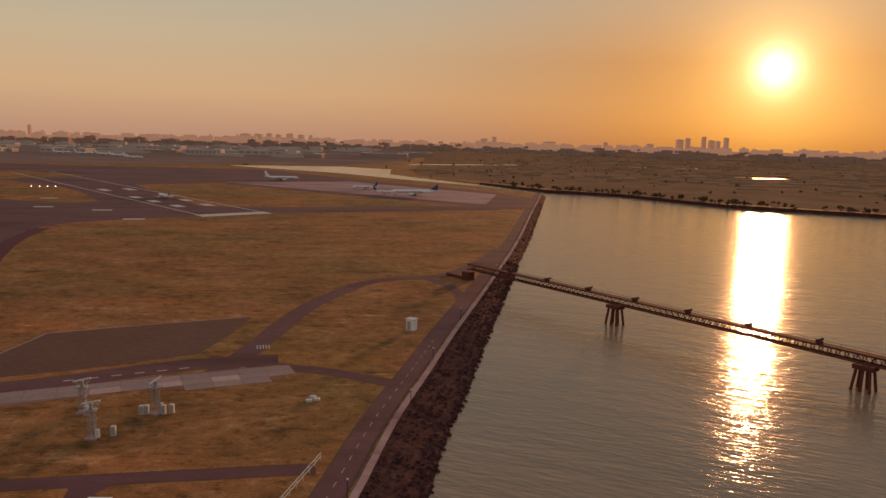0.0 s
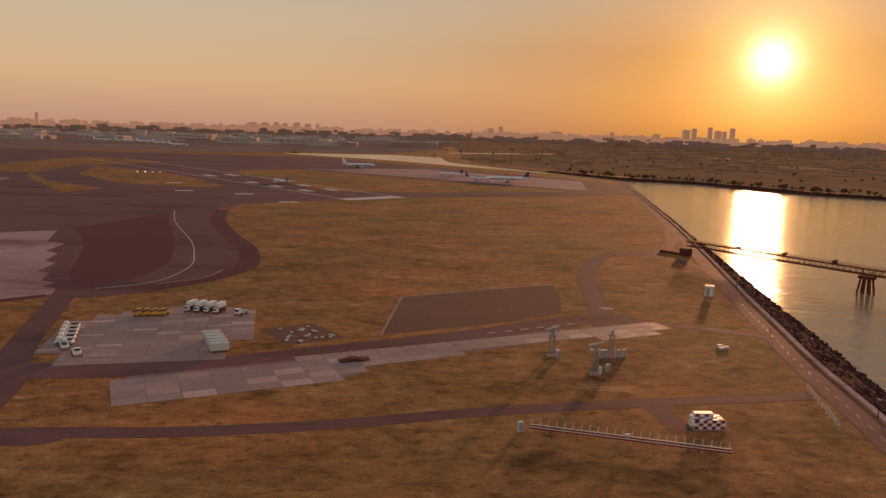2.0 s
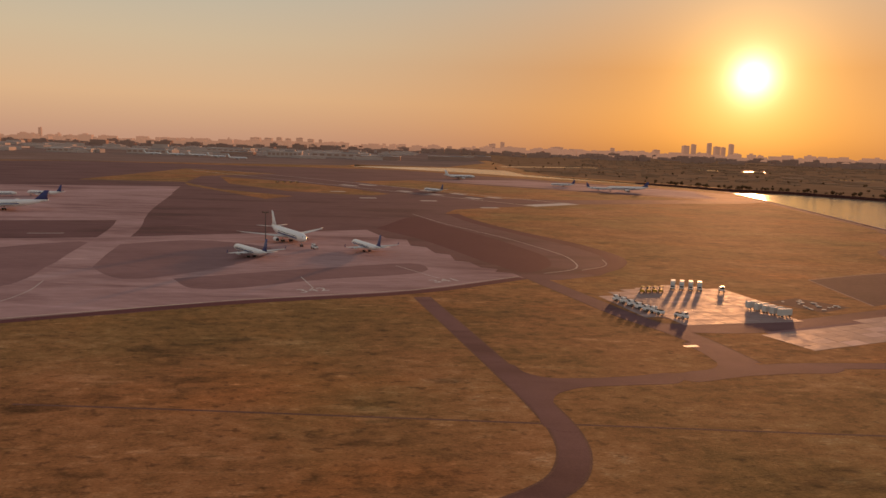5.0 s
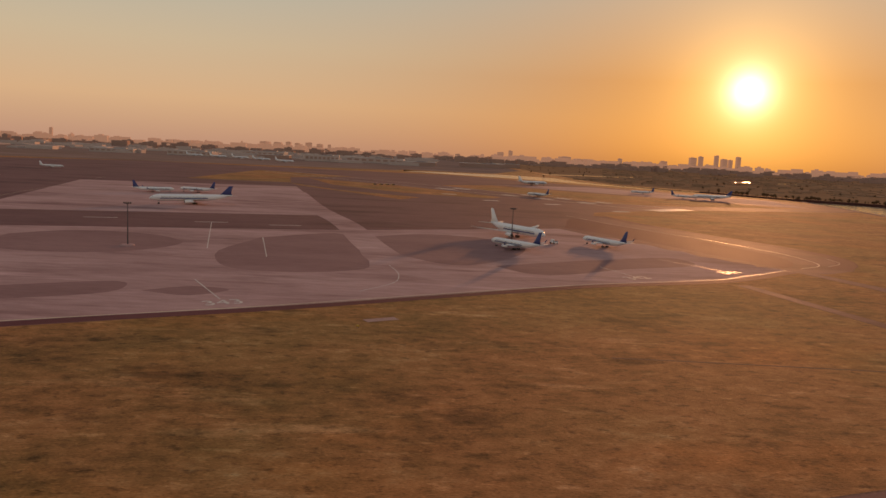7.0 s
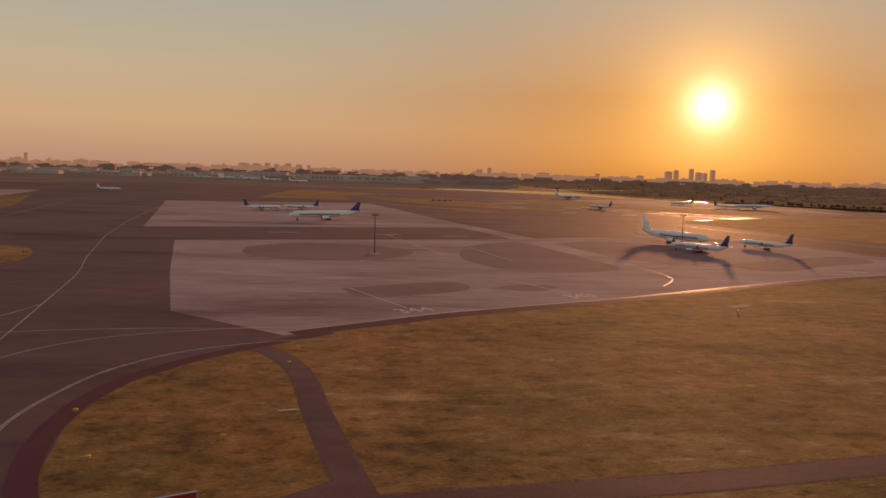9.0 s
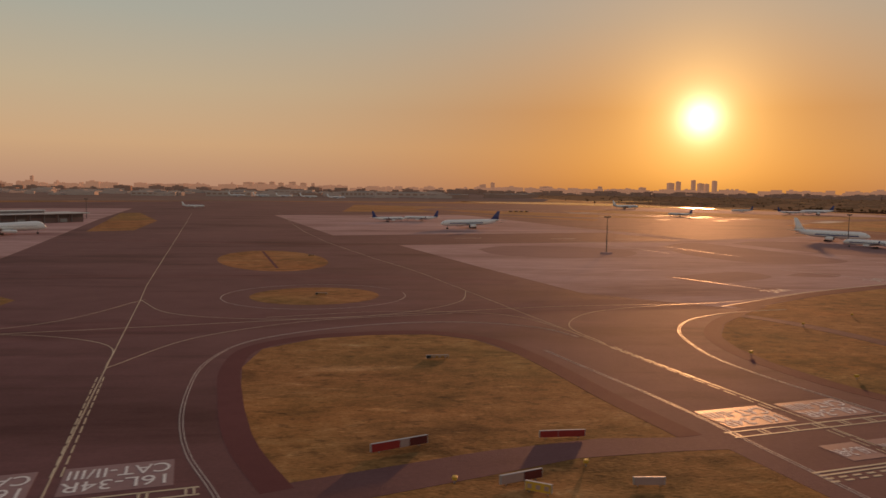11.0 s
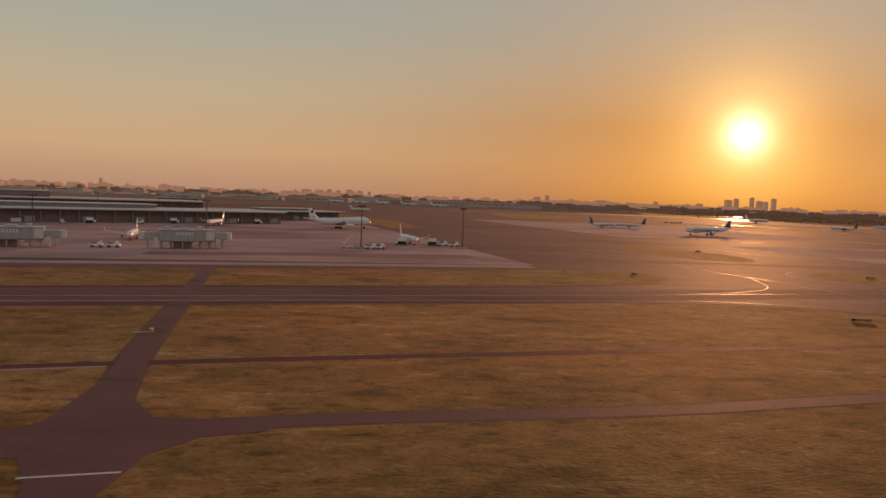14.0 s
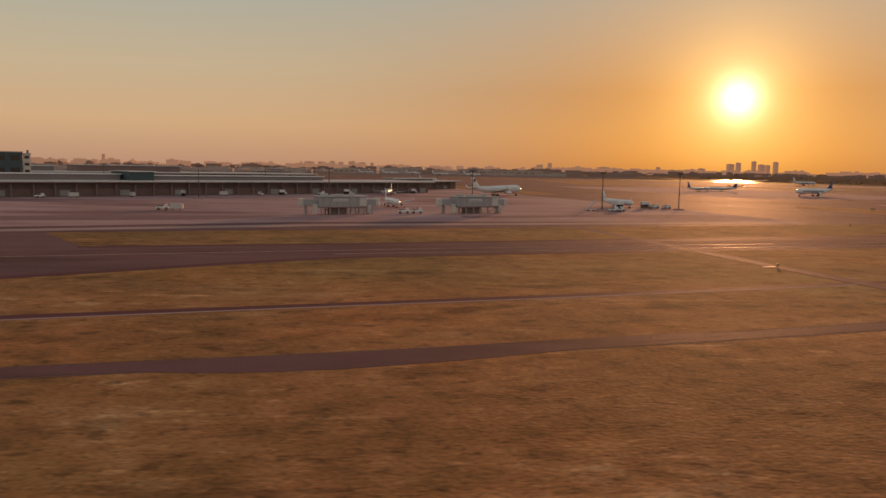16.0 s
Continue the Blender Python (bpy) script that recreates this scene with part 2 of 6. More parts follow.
def smooth_line(points, steps=6):
    """Catmull-Rom curve through plan points."""
    p = [Vector(q) for q in points]
    p = [2 * p[0] - p[1]] + p + [2 * p[-1] - p[-2]]
    out = []
    for a, b, c, d in zip(p, p[1:], p[2:], p[3:]):
        e, f, g = (max(1e-6, (w - v).length) for v, w in ((a, b), (b, c), (c, d)))
        mb = ((b - a) / e * f + (c - b) / f * e) / (e + f) * f
        mc = ((c - b) / f * g + (d - c) / g * f) / (f + g) * f
        for k in range(steps):
            t = k / steps
            out.append(b * (2 * t ** 3 - 3 * t * t + 1) + mb * (t ** 3 - 2 * t * t + t) + c * (3 * t * t - 2 * t ** 3) + mc * (t ** 3 - t * t))
    out.append(p[-2])
    return [tuple(v) for v in out]


def ribbon(points, width, z0, z1, bm=None, dash=None):
    """A road or painted line of constant width along plan points. dash: painted and bare lengths."""
    bm = bm or bmesh.new()
    p = [Vector(q).to_2d() for q in points]
    if dash:
        on, off = dash
        run, pieces, cur = 0.0, [], [p[0]]
        draw = True
        left = on
        for a, b in zip(p, p[1:]):
            d = (b - a).length
            pos = 0.0
            while d - pos > left:
                pos += left
                q = a + (b - a) * (pos / d)
                if draw:
                    pieces.append(cur + [q])
                cur = [q]
                draw = not draw
                left = on if draw else off
            left -= d - pos
            cur.append(b)
        for q in pieces:
            if (q[-1] - q[0]).length > 0.05:
                ribbon(q, width, z0, z1, bm)
        return bm
    sides = []
    for i, q in enumerate(p):
        d = (p[min(i + 1, len(p) - 1)] - p[max(i - 1, 0)])
        d = d.normalized() if d.length > 1e-6 else Vector((1, 0))
        nrm = Vector((-d.y, d.x)) * width / 2
        sides.append((q + nrm, q - nrm))
    rows = [[bm.verts.new((*v, z)) for v, z in ((l, z0), (l, z1), (r, z1), (r, z0))] for l, r in sides]
    for a, b in zip(rows, rows[1:]):
        for k in range(3):
            bm.faces.new((a[k + 1], a[k], b[k], b[k + 1]))
    for e in (rows[0], rows[-1][::-1]):
        bm.faces.new(e)
    return bm


def box(bm, cx, cy, cz, sx, sy, sz, turn=0.0, bevel=0.0):
    r = bmesh.ops.create_cube(bm, size=1.0, matrix=Matrix.Translation((cx, cy, cz)) @ Matrix.Rotation(turn, 4, "Z") @ Matrix.Diagonal((sx, sy, sz, 1)))
    if bevel:
        bmesh.ops.bevel(bm, geom=list({e for v in r["verts"] for e in v.link_edges}), offset=bevel, segments=1, affect="EDGES")
    return bm


def tube(bm, a, b, r, sides=6, r2=None):
    a, b = Vector(a), Vector(b)
    d = b - a
    m = Matrix.Translation((a + b) / 2) @ d.to_track_quat("Z", "Y").to_matrix().to_4x4()
    bmesh.ops.create_cone(bm, cap_ends=True, segments=sides, radius1=r, radius2=r if r2 is None else r2, depth=d.length, matrix=m)
    return bm

# ---------------------------------------------------------------- land and water
SEAWALL = [(-64, -330), (-29.5, -60), (-18.8, 20), (-13.7, 58.8), (-11.4, 76), (-8.6, 98), (-5.2, 117), (-0.8, 142), (7.2, 184), (22.8, 270), (45, 410), (67, 548)]
CHANNEL_NEAR = [(61, 565), (27, 627), (-48, 712), (-116, 800), (-215, 880), (-265, 925)]
CHANNEL_FAR = [(-240, 945), (-130, 975), (-68, 925), (-60, 800), (29, 672), (76, 592), (129, 565), (179, 486), (254, 440), (420, 350), (900, 60), (1500, -300)]
# bare soil colour, also used for the grass shade painted along roads
SOIL_AND_SHADE = layered("soil_and_verge_shade", [(0.3, (0.10, 0.046, 0.033)), (0.7, (0.18, 0.085, 0.06))], [(0.05, 0.5), (0.7, 0.6)], 0.95, 0.5, 3.0)


def build_land():
    bm = bmesh.new()
    prism(SEAWALL + CHANNEL_NEAR + [(-265, 1000), (-900, 1400), (-2600, 1400), (-2600, -900), (-60, -900)], -4, 0, bm)
    prism([(-265, 1000)] + CHANNEL_FAR + [(4700, -300), (4700, 4800), (-5000, 4800), (-5000, 1400), (-900, 1400)], -4, -0.02, bm)
    thing("ground", bm, GRASS, "dry brown-green airfield grass reaching to the horizon", "grass", kind="structure")
    bm = prism([(-900, -1200), (4700, -1200), (4700, 1300), (-900, 1300)], -4, -1.6)
    thing("water", bm, WATER, "rippled river water glinting in the low sun", "river", kind="structure")
    # the side channel stands almost level with its low banks
    outline = CHANNEL_NEAR + CHANNEL_FAR[:6]
    bm = prism(outline, -0.9, -0.1)
    for v in bm.verts:
        v.co.z += min(0.0, (v.co.y - 760) * 0.0078)
    thing("water", bm, WATER, "bright narrow side channel between flat banks", "channel", kind="structure")


build_land()
U = Vector((math.cos(radians(14.2)), math.sin(radians(14.2))))      # along the landing runway's taxiway
V = Vector((-U.y, U.x))                                             # away from it


HEIGHTS = []


def flat(bm, step=0.0004):
    """Surface layers lie a little above one another; no two that meet share a height."""
    top = max(v.co.z for v in bm.verts)
    xs, ys = [v.co.x for v in bm.verts], [v.co.y for v in bm.verts]
    x0, x1, y0, y1 = min(xs), max(xs), min(ys), max(ys)
    near = [h for h, a, b, c, d in HEIGHTS if a < x1 and x0 < b and c < y1 and y0 < d]
    z = top * 0.2
    while any(abs(z - h) < step * 0.9 for h in near):
        z += step
    HEIGHTS.append((z, x0, x1, y0, y1))
    for v in bm.verts:
        if v.co.z > 0:
            v.co.z *= z / top
    return bm


def pavement(name, outline, mat, z, label, category="pavement"):
    return thing(name, flat(prism(outline, -0.3, z)), mat, label, category, kind="structure")


def road(points, width, label, mat=None, z=0.045):
    # wider dark ribbon paints the shade that the grass casts at the road edges
    if mat is None:
        thing("verge", flat(ribbon(smooth_line(points, 5), width + 0.55, -0.3, 0.012 + z * 0.1)), SOIL_AND_SHADE, "dark strip beside the road standing in for grass shade", "verge", kind="structure")
    return thing("road", flat(ribbon(smooth_line(points, 5), width, -0.3, z)), mat or ASPHALT, label, "road", kind="structure")


FIELD = [(-720, -105), (-600, -75), (-567, -51.5), (-539, -33.5), (-523, -28.5), (-440, -6.2), (-428, -4.4), (-418.5, -5.6), (-412.5, -8.2), (-408, -13), (-405.6, -20), (-403.2, -29), (-400.8, -41.3),
         (-397.5, -55), (-390, -95), (-365, -95), (-374, -50), (-376, -38), (-377.7, -30.9), (-381.3, -17.2), (-383, -7.2), (-382.4, 1), (-377.2, 6.6), (-371, 8.6), (-364, 8.9), (-359, 5.5),
         (-355.5, -2), (-353.7, -9.1), (-351.8, -18.2), (-348.8, -29.3), (-346.3, -31.7), (-342, -48), (-333, -95), (-309, -95), (-320, -45), (-325.3, -25.1), (-327.6, -17.1), (-330, -6.5),
         (-330.3, 1), (-329.2, 7), (-324.9, 15.4), (-319.5, 22), (-311, 31.5), (-295.3, 42.5), (-263, 59.6), (-228.7, 80), (-220.7, 84), (-204, 94), (-170, 109), (-146, 128.4), (-138.5, 128),
         (-127, 136), (-120, 148), (-116.9, 160), (-117.6, 174), (-121.8, 188.5), (-137, 221), (-153, 262), (-160, 292), (-155, 312), (-136.8, 328), (-89, 366), (26.7, 414.5), (50, 436), (58, 505),
         (30, 565), (-40, 640), (-110, 720), (-200, 830), (-560, 830), (-760, 600), (-760, -60)]
pavement("taxiway_field", FIELD, ASPHALT, 0.03, "broad dark asphalt taxiways and manoeuvring area", "taxiway")

# paler tracks worn along the taxi lines
WORN = "paler asphalt worn along the taxi line"
for pts, w in (([(-620, -50), (-527.2, -21.1), (-463.5, -4.6), (-408.4, 11.2), (-380, 19.5), (-340, 31), (-318, 34)], 11), ([(-432, 66), (-400, 68), (-370, 67), (-345, 60)], 6), ([(-470, 166), (-425, 158), (-375, 150)], 7)):
    thing("worn_track", flat(ribbon(smooth_line(pts, 8), w, -0.2, 0.036)), ASPHALT_WORN, WORN, "taxiway", kind="structure")

# concrete aprons
APRON_NEAR = [(-317.6, 28.6), (-295.3, 44.3), (-263, 61.3), (-228.7, 81.8), (-204, 95.6), (-170, 110.4), (-146, 130), (-148, 136), (-152, 137.5), (-151, 141.5), (-155, 143.5), (-157.5, 152), (-161, 153.5),
              (-162, 164), (-166, 166.5), (-168.5, 178), (-173, 180.5), (-174.5, 194), (-181, 197), (-189, 219), (-225, 200), (-262, 181), (-365, 150.5), (-348, 86), (-336, 44)]
pavement("apron", APRON_NEAR, CONCRETE, 0.05, "stained pale concrete parking apron with worn streaks", "apron")
pavement("apron", [(-388, 196), (-275, 229), (-304, 366), (-318, 425), (-437, 392)], CONCRETE, 0.05, "pale concrete apron beyond the dark taxiway", "apron")
pavement("apron", [(-760, -58), (-594, 4), (-550, 24.5), (-444, 47.5), (-465, 131), (-511, 308), (-556, 500), (-760, 430)], CONCRETE, 0.05, "wide concrete apron before the terminal", "apron")
pavement("apron", [(-180, 602), (-82.7, 648), (34.6, 535), (22, 449), (-75, 520)], CONCRETE, 0.05, "remote concrete apron beside the channel", "apron")
DARK_PATCHES = [
    [(-186, 224), (-172, 270), (-165, 250), (-142, 189), (-135.5, 161), (-138, 146), (-145, 137.5), (-151, 148), (-160, 171), (-170, 196)],
    [(-283, 152), (-265, 171), (-253.5, 128), (-251, 105), (-262, 97.5), (-276, 98), (-285.5, 116)],
    [(-255.4, 165), (-236, 180), (-212, 168), (-214, 138), (-231.8, 116.3), (-243.5, 129.3)],
    [(-222, 118), (-190, 138), (-170, 146), (-168, 138), (-190, 122), (-215, 108)],
    [(-342.5, 137.1), (-333.9, 149.1), (-311, 148.7), (-298.3, 133.9), (-306.1, 115.2), (-328.9, 110.9), (-339.5, 119.4)],
    [(-313.1, 68.2), (-305.8, 72.7), (-290.8, 78.3), (-289.4, 71.2), (-299.6, 62.4), (-308.6, 59.4)],
    [(-286, 71.6), (-278.3, 77.4), (-272.1, 75.7), (-277, 69.2)],
    [(-520, 50), (-480, 62), (-455, 66), (-456, 60), (-490, 52), (-520, 44)],
    [(-640, 14), (-585, 36), (-560, 38), (-566, 30), (-600, 18), (-630, 6)],
]
for outline in DARK_PATCHES:
    pts = [tuple(p) for p in smooth_line(outline + outline[:1], 5)[:-1]]
    pavement("asphalt_patch", pts, ASPHALT_DARK if outline is DARK_PATCHES[0] else STAINED, 0.056, "darker resurfaced patch with soft worn edges", "pavement")
thing("taxiway_shoulder", flat(ribbon(smooth_line([(-157, 290), (-151, 262), (-136, 222), (-121, 188), (-116.8, 162), (-121, 150), (-130, 138)]), 5.5, -0.2, 0.055)), ASPHALT_DARK, "dark new asphalt shoulder round the taxiway loop", "shoulder", kind="structure")
thing("apron_edge_strip", flat(ribbon([(-600, -6), (-547, 17), (-466, 38.5), (-445, 44)], 5.0, -0.2, 0.052)), CONCRETE_PALE, "pale concrete shoulder along the apron edge", "shoulder", kind="structure")
thing("taxiway_lane", flat(ribbon(smooth_line([(-308, 367), (-274.6, 233), (-268, 212.7), (-253.7, 151), (-245.8, 111.7), (-246, 96), (-253, 76)]), 9, -0.2, 0.06)), CONCRETE, "pale worn concrete lane crossing the apron", "taxiway", kind="structure")


def ellipse(cx, cy, a, b, n=36):
    return [tuple(Vector((cx, cy)) + U * a * math.cos(2 * math.pi * i / n) + V * b * math.sin(2 * math.pi * i / n)) for i in range(n)]


def island(outline, label="dry grass island between the taxiways", z=0.075):
    return thing("grass_island", flat(prism(outline, -0.3, z)), GRASS, label, "grass", kind="structure")


island(ellipse(-396, 102, 12.5, 26), "oval grass island with a dark cable duct")
island(ellipse(-380.5, 41.5, 10.2, 9.8), "round worn grass island in the taxiway junction")
island([(-585, -6), (-542.5, 7), (-504, 19), (-429.8, 41.5), (-424, 36), (-423.5, 28.3), (-428, 21), (-439.5, 14.3), (-497, -2.6), (-531, -13), (-572, -24)], "long narrow grass strip before the apron")
island([(-479, 208), (-465, 218), (-480, 300), (-522, 409), (-531, 400)])
island([(-266, 515), (-225, 465), (-190, 410), (-200, 392), (-250, 410), (-300, 470), (-330, 560)])
island([(-225, 545), (-130, 395), (-88, 398), (10, 438), (-80, 505), (-180, 590)], "dry grass between the runway and remote apron")
island([(-330, 470), (-290, 410), (-240, 370), (-250, 345), (-318, 440)])
island([(-400, 470), (-330, 475), (-345, 560), (-300, 640), (-400, 700)])

DARK_EDGE = "dark new asphalt shoulder along the pavement edge"
for pts, w in (([(-316.8, 30), (-306, 37.4), (-294.5, 44.8), (-262, 61.6), (-228, 82), (-203.5, 95.6), (-169.5, 110.6), (-146.5, 129.5)], 3.0),
               ([(-600, -73.5), (-566, -50.2), (-538, -32.2), (-523, -27.6), (-440, -5.4), (-428, -3.5), (-418.2, -4.7), (-412, -7.3), (-407.3, -12.4), (-404.8, -19.6), (-402.3, -28.6), (-400, -41)], 1.8),
               ([(-572, -25), (-531, -14), (-497, -3.6), (-439.5, 13.2), (-427, 20)], 2.0),
               ([(-375.5, -37.5), (-378.6, -30.5), (-382.2, -17), (-384, -7), (-383.4, 1.6), (-377.6, 7.6), (-371, 9.6), (-363.6, 9.9), (-358, 6), (-354.5, -2), (-352.7, -9), (-350.8, -18), (-347.8, -29)], 2.0),
               ([(-318, -45), (-324.4, -25), (-328.4, -17), (-331, -6.5), (-331.2, 1), (-330, 7.4), (-325.6, 16), (-320, 22.8), (-312, 31)], 2.0)):
    thing("pavement_shoulder", flat(ribbon(smooth_line(pts, 5), w, -0.2, 0.066)), ASPHALT_DARK, DARK_EDGE, "shoulder", kind="structure")

# runway beyond the field
RW0, RW1 = Vector((-105.5, 363)), Vector((-232, 513))
RWD = (RW1 - RW0).normalized()
RWN = Vector((-RWD.y, RWD.x))


def painted(bm, centre, along, across, half_l, half_w, z=0.09, z0=0.0):
    """A painted rectangle."""
    c = Vector(centre)
    q = [c + along * half_l * i + across * half_w * j for i, j in ((1, 1), (-1, 1), (-1, -1), (1, -1))]
    return prism([tuple(v) for v in q], z0, z, bm)


def mark(name, bm, label, mat=None):
    return thing(name, flat(bm, 0.0002), mat or LINE, label, "marking", kind="structure")


mark("runway_edge_line", ribbon([tuple(RW0 + RWN * 16 - RWD * 5), tuple(RW0 + RWN * 16 + RWD * 420)], 0.9, 0, 0.09), "white runway edge line")
mark("runway_edge_line", ribbon([tuple(RW0 - RWN * 16 - RWD * 5), tuple(RW0 - RWN * 16 + RWD * 420)], 0.9, 0, 0.09), "white runway edge line")
mark("threshold_bar", painted(bmesh.new(), RW0 - RWD * 5, RWN, RWD, 17.5, 5.0), "broad white threshold paint, slightly worn")
for a, s in ((46, 8), (46, -8), (78, 9), (78, -9), (108, 9), (108, -9), (172, 8), (172, -8)):
    mark("touchdown_marking", painted(bmesh.new(), RW0 + RWD * a + RWN * s, RWD, RWN, 9 if a > 150 else 6, 2.6), "white touchdown zone block")
for x, y in ((-167, 363), (-137.5, 328), (-222, 420), (-200, 372)):
    mark("white_block", painted(bmesh.new(), (x, y), U, V, 4.5, 2.2), "white painted block beside the taxiway")

# ---------------------------------------------------------------- painted lines
def offset_line(points, d):
    out = []
    for i, p in enumerate(points):
        t = (Vector(points[min(i + 1, len(points) - 1)]) - Vector(points[max(i - 1, 0)])).normalized()
        out.append((p[0] + t.y * d, p[1] - t.x * d))
    return out


def line(points, width=0.16, mat=None, label="thin taxi guide line", dash=None, soft=True, double=False):
    run = smooth_line(points, 6) if soft else points
    if double:
        bm = bmesh.new()
        for s in (-0.12, 0.12):
            ribbon(offset_line(run, s), 0.055, 0.0, 0.095, bm)
        return mark("edge_line", bm, "double pale taxiway edge line", mat or YELLOW)
    return mark("guide_line", ribbon(run, width * 0.7, 0.0, 0.095, dash=dash), label, mat or YELLOW)


line([(-489.6, 405.8), (-410.4, 53.8), (-406.2, 37), (-395.5, -7.8), (-388.2, -38), (-378, -80)], 0.14, soft=False)
line([(-441, 436), (-371.8, 105.7), (-364.6, 83.7), (-355.6, 47.5), (-346.2, 8.5), (-341.9, -8), (-338.2, -21.4), (-334, -37), (-322, -84)], 0.14)
line([(-372, -60), (-378.6, -38.5), (-382.2, -30.8), (-386, -15.3), (-386.8, -4.8), (-384.5, 5), (-380, 10), (-375, 13.4), (-368, 16.4), (-360.7, 17.3), (-354, 15.6), (-349.6, 12.6), (-346.6, 7)], 0.2, LINE, double=True)
line([(-352.2, 0), (-351, -4.2), (-345.5, -23.5), (-343.7, -32.3), (-333, -78)], 0.2, LINE, double=True)
line([(-310, 27.5), (-320, 24.5), (-328.4, 18.5), (-333.2, 10), (-334.6, 3), (-335, -4.6), (-333.2, -14.2), (-330.2, -24), (-327.6, -33), (-318, -70)], 0.2, LINE, double=True)
line([(-540, -29), (-523, -24.3), (-440, -4.2), (-428, -1.8), (-418, -3.3), (-411.4, -5.8), (-405.5, -11), (-402.8, -19), (-400.8, -27.2), (-398.1, -40.6), (-394.7, -54.5), (-387, -88)], 0.2, LINE, double=True)
line([(-620, -50), (-527.2, -21.1), (-463.5, -4.6), (-408.4, 11.2), (-380, 19.5), (-340, 31), (-318, 34), (-295, 47), (-262, 63.5), (-204, 98)], 0.16)
line([(-463, -4.5), (-430, 5), (-412, 16), (-405.5, 37)], 0.14)
line([(-395.6, -7.4), (-399, 3), (-410, 9), (-430, 5)], 0.14)
line([(-395.6, -7.4), (-391, 7), (-380, 17.5), (-360, 24)], 0.14)
line([(-405.8, 36), (-398, 24), (-384, 19.5), (-368, 24), (-358, 35), (-355.6, 47.5)], 0.14)
line([(-347, 12), (-352, 22), (-366, 26), (-385, 21)], 0.14)
line([(-344.5, 3), (-346, 14), (-341, 24), (-330, 30.5), (-318, 34)], 0.14)
o2 = [tuple(Vector((-380.5, 41.5)) + (Vector(p) - Vector((-380.5, 41.5))) * 1.45) for p in ellipse(-380.5, 41.5, 10, 9.5)]
line(o2[2:] + o2[:1], 0.12, LINE, soft=False)
line([(-174.3, 283), (-163.5, 252), (-135.7, 187), (-129.3, 161), (-132, 144), (-140.4, 137)], 0.35, LINE)
line([(-120.5, 162), (-122, 152), (-130, 143)], 0.25, LINE)
# lead-in lines on the stands
for a, b in (((-280.4, 83.9), (-271.4, 67)), ((-311.3, 68.5), (-301.5, 49.5)), ((-282.4, 153), (-273.9, 116.3)), ((-305.6, 187), (-290, 126)), ((-196, 124), (-191.5, 111.5)), ((-176, 143), (-165.5, 126.5))):
    line([a, b], 0.28, LINE, "white stand lead-in line", soft=False)
for c in ((-305.6, 187), (-282.4, 187), (-340, 186)):
    mark("stop_bar", painted(bmesh.new(), c, U, V, 5, 0.35), "white bar across the stand line")
mark("apron_edge_line", ribbon([(p[0] - 0.9, p[1] + 1.8) for p in APRON_NEAR[:7]], 0.25, 0, 0.095), "yellowish apron safety line", YELLOW)
line([(-246, 112), (-243.5, 100), (-244, 90), (-250, 79)], 0.22, LINE)


def lettering(text, origin, turn, size, width=None, mat=None, spacing=1.0):
    """Flat painted letters, centred on origin; turn in degrees."""
    cu = bpy.data.curves.new("lettering", "FONT")
    cu.body, cu.size, cu.align_x, cu.align_y, cu.extrude, cu.space_character = text, size, "CENTER", "CENTER", 0.001, spacing
    tmp = bpy.data.objects.new("lettering", cu)
    scene.collection.objects.link(tmp)
    bpy.context.view_layer.update()
    me = bpy.data.meshes.new_from_object(tmp)
    bpy.data.objects.remove(tmp)
    me.name = "lettering"
    me.materials.clear()
    me.materials.append(mat or LINE)
    ob = new("lettering", me)
    stretch = 1.0 if width is None else width / max(1e-3, max(v.co.x for v in me.vertices) - min(v.co.x for v in me.vertices))
    ob.matrix_world = pose(origin[0], origin[1], origin[2], 0, 0, turn) @ Matrix.Diagonal((stretch, 1, 1, 1))
    return ob


for text, x, y in (("341", -164.3, 123.8), ("342", -191.2, 109), ("343", -270.3, 64.6), ("344", -300.4, 47.8)):
    tagged(lettering(text, (x, y, 0.034), 30, 5.0, 6.0), "white painted stand number on the concrete", "marking", "stand numbers", "structure")

WHITE_PAINT = layered("bright_line_paint", [(0.25, (0.62, 0.56, 0.54)), (0.7, (0.82, 0.78, 0.75))], [(0.6, 0.6), (5.0, 0.5)], 0.6, spec=0.1)
PLATE = layered("marking_plate", [(0.25, (0.20, 0.095, 0.095)), (0.7, (0.29, 0.155, 0.15))], [(0.4, 0.7), (3.0, 0.5)], 0.5)


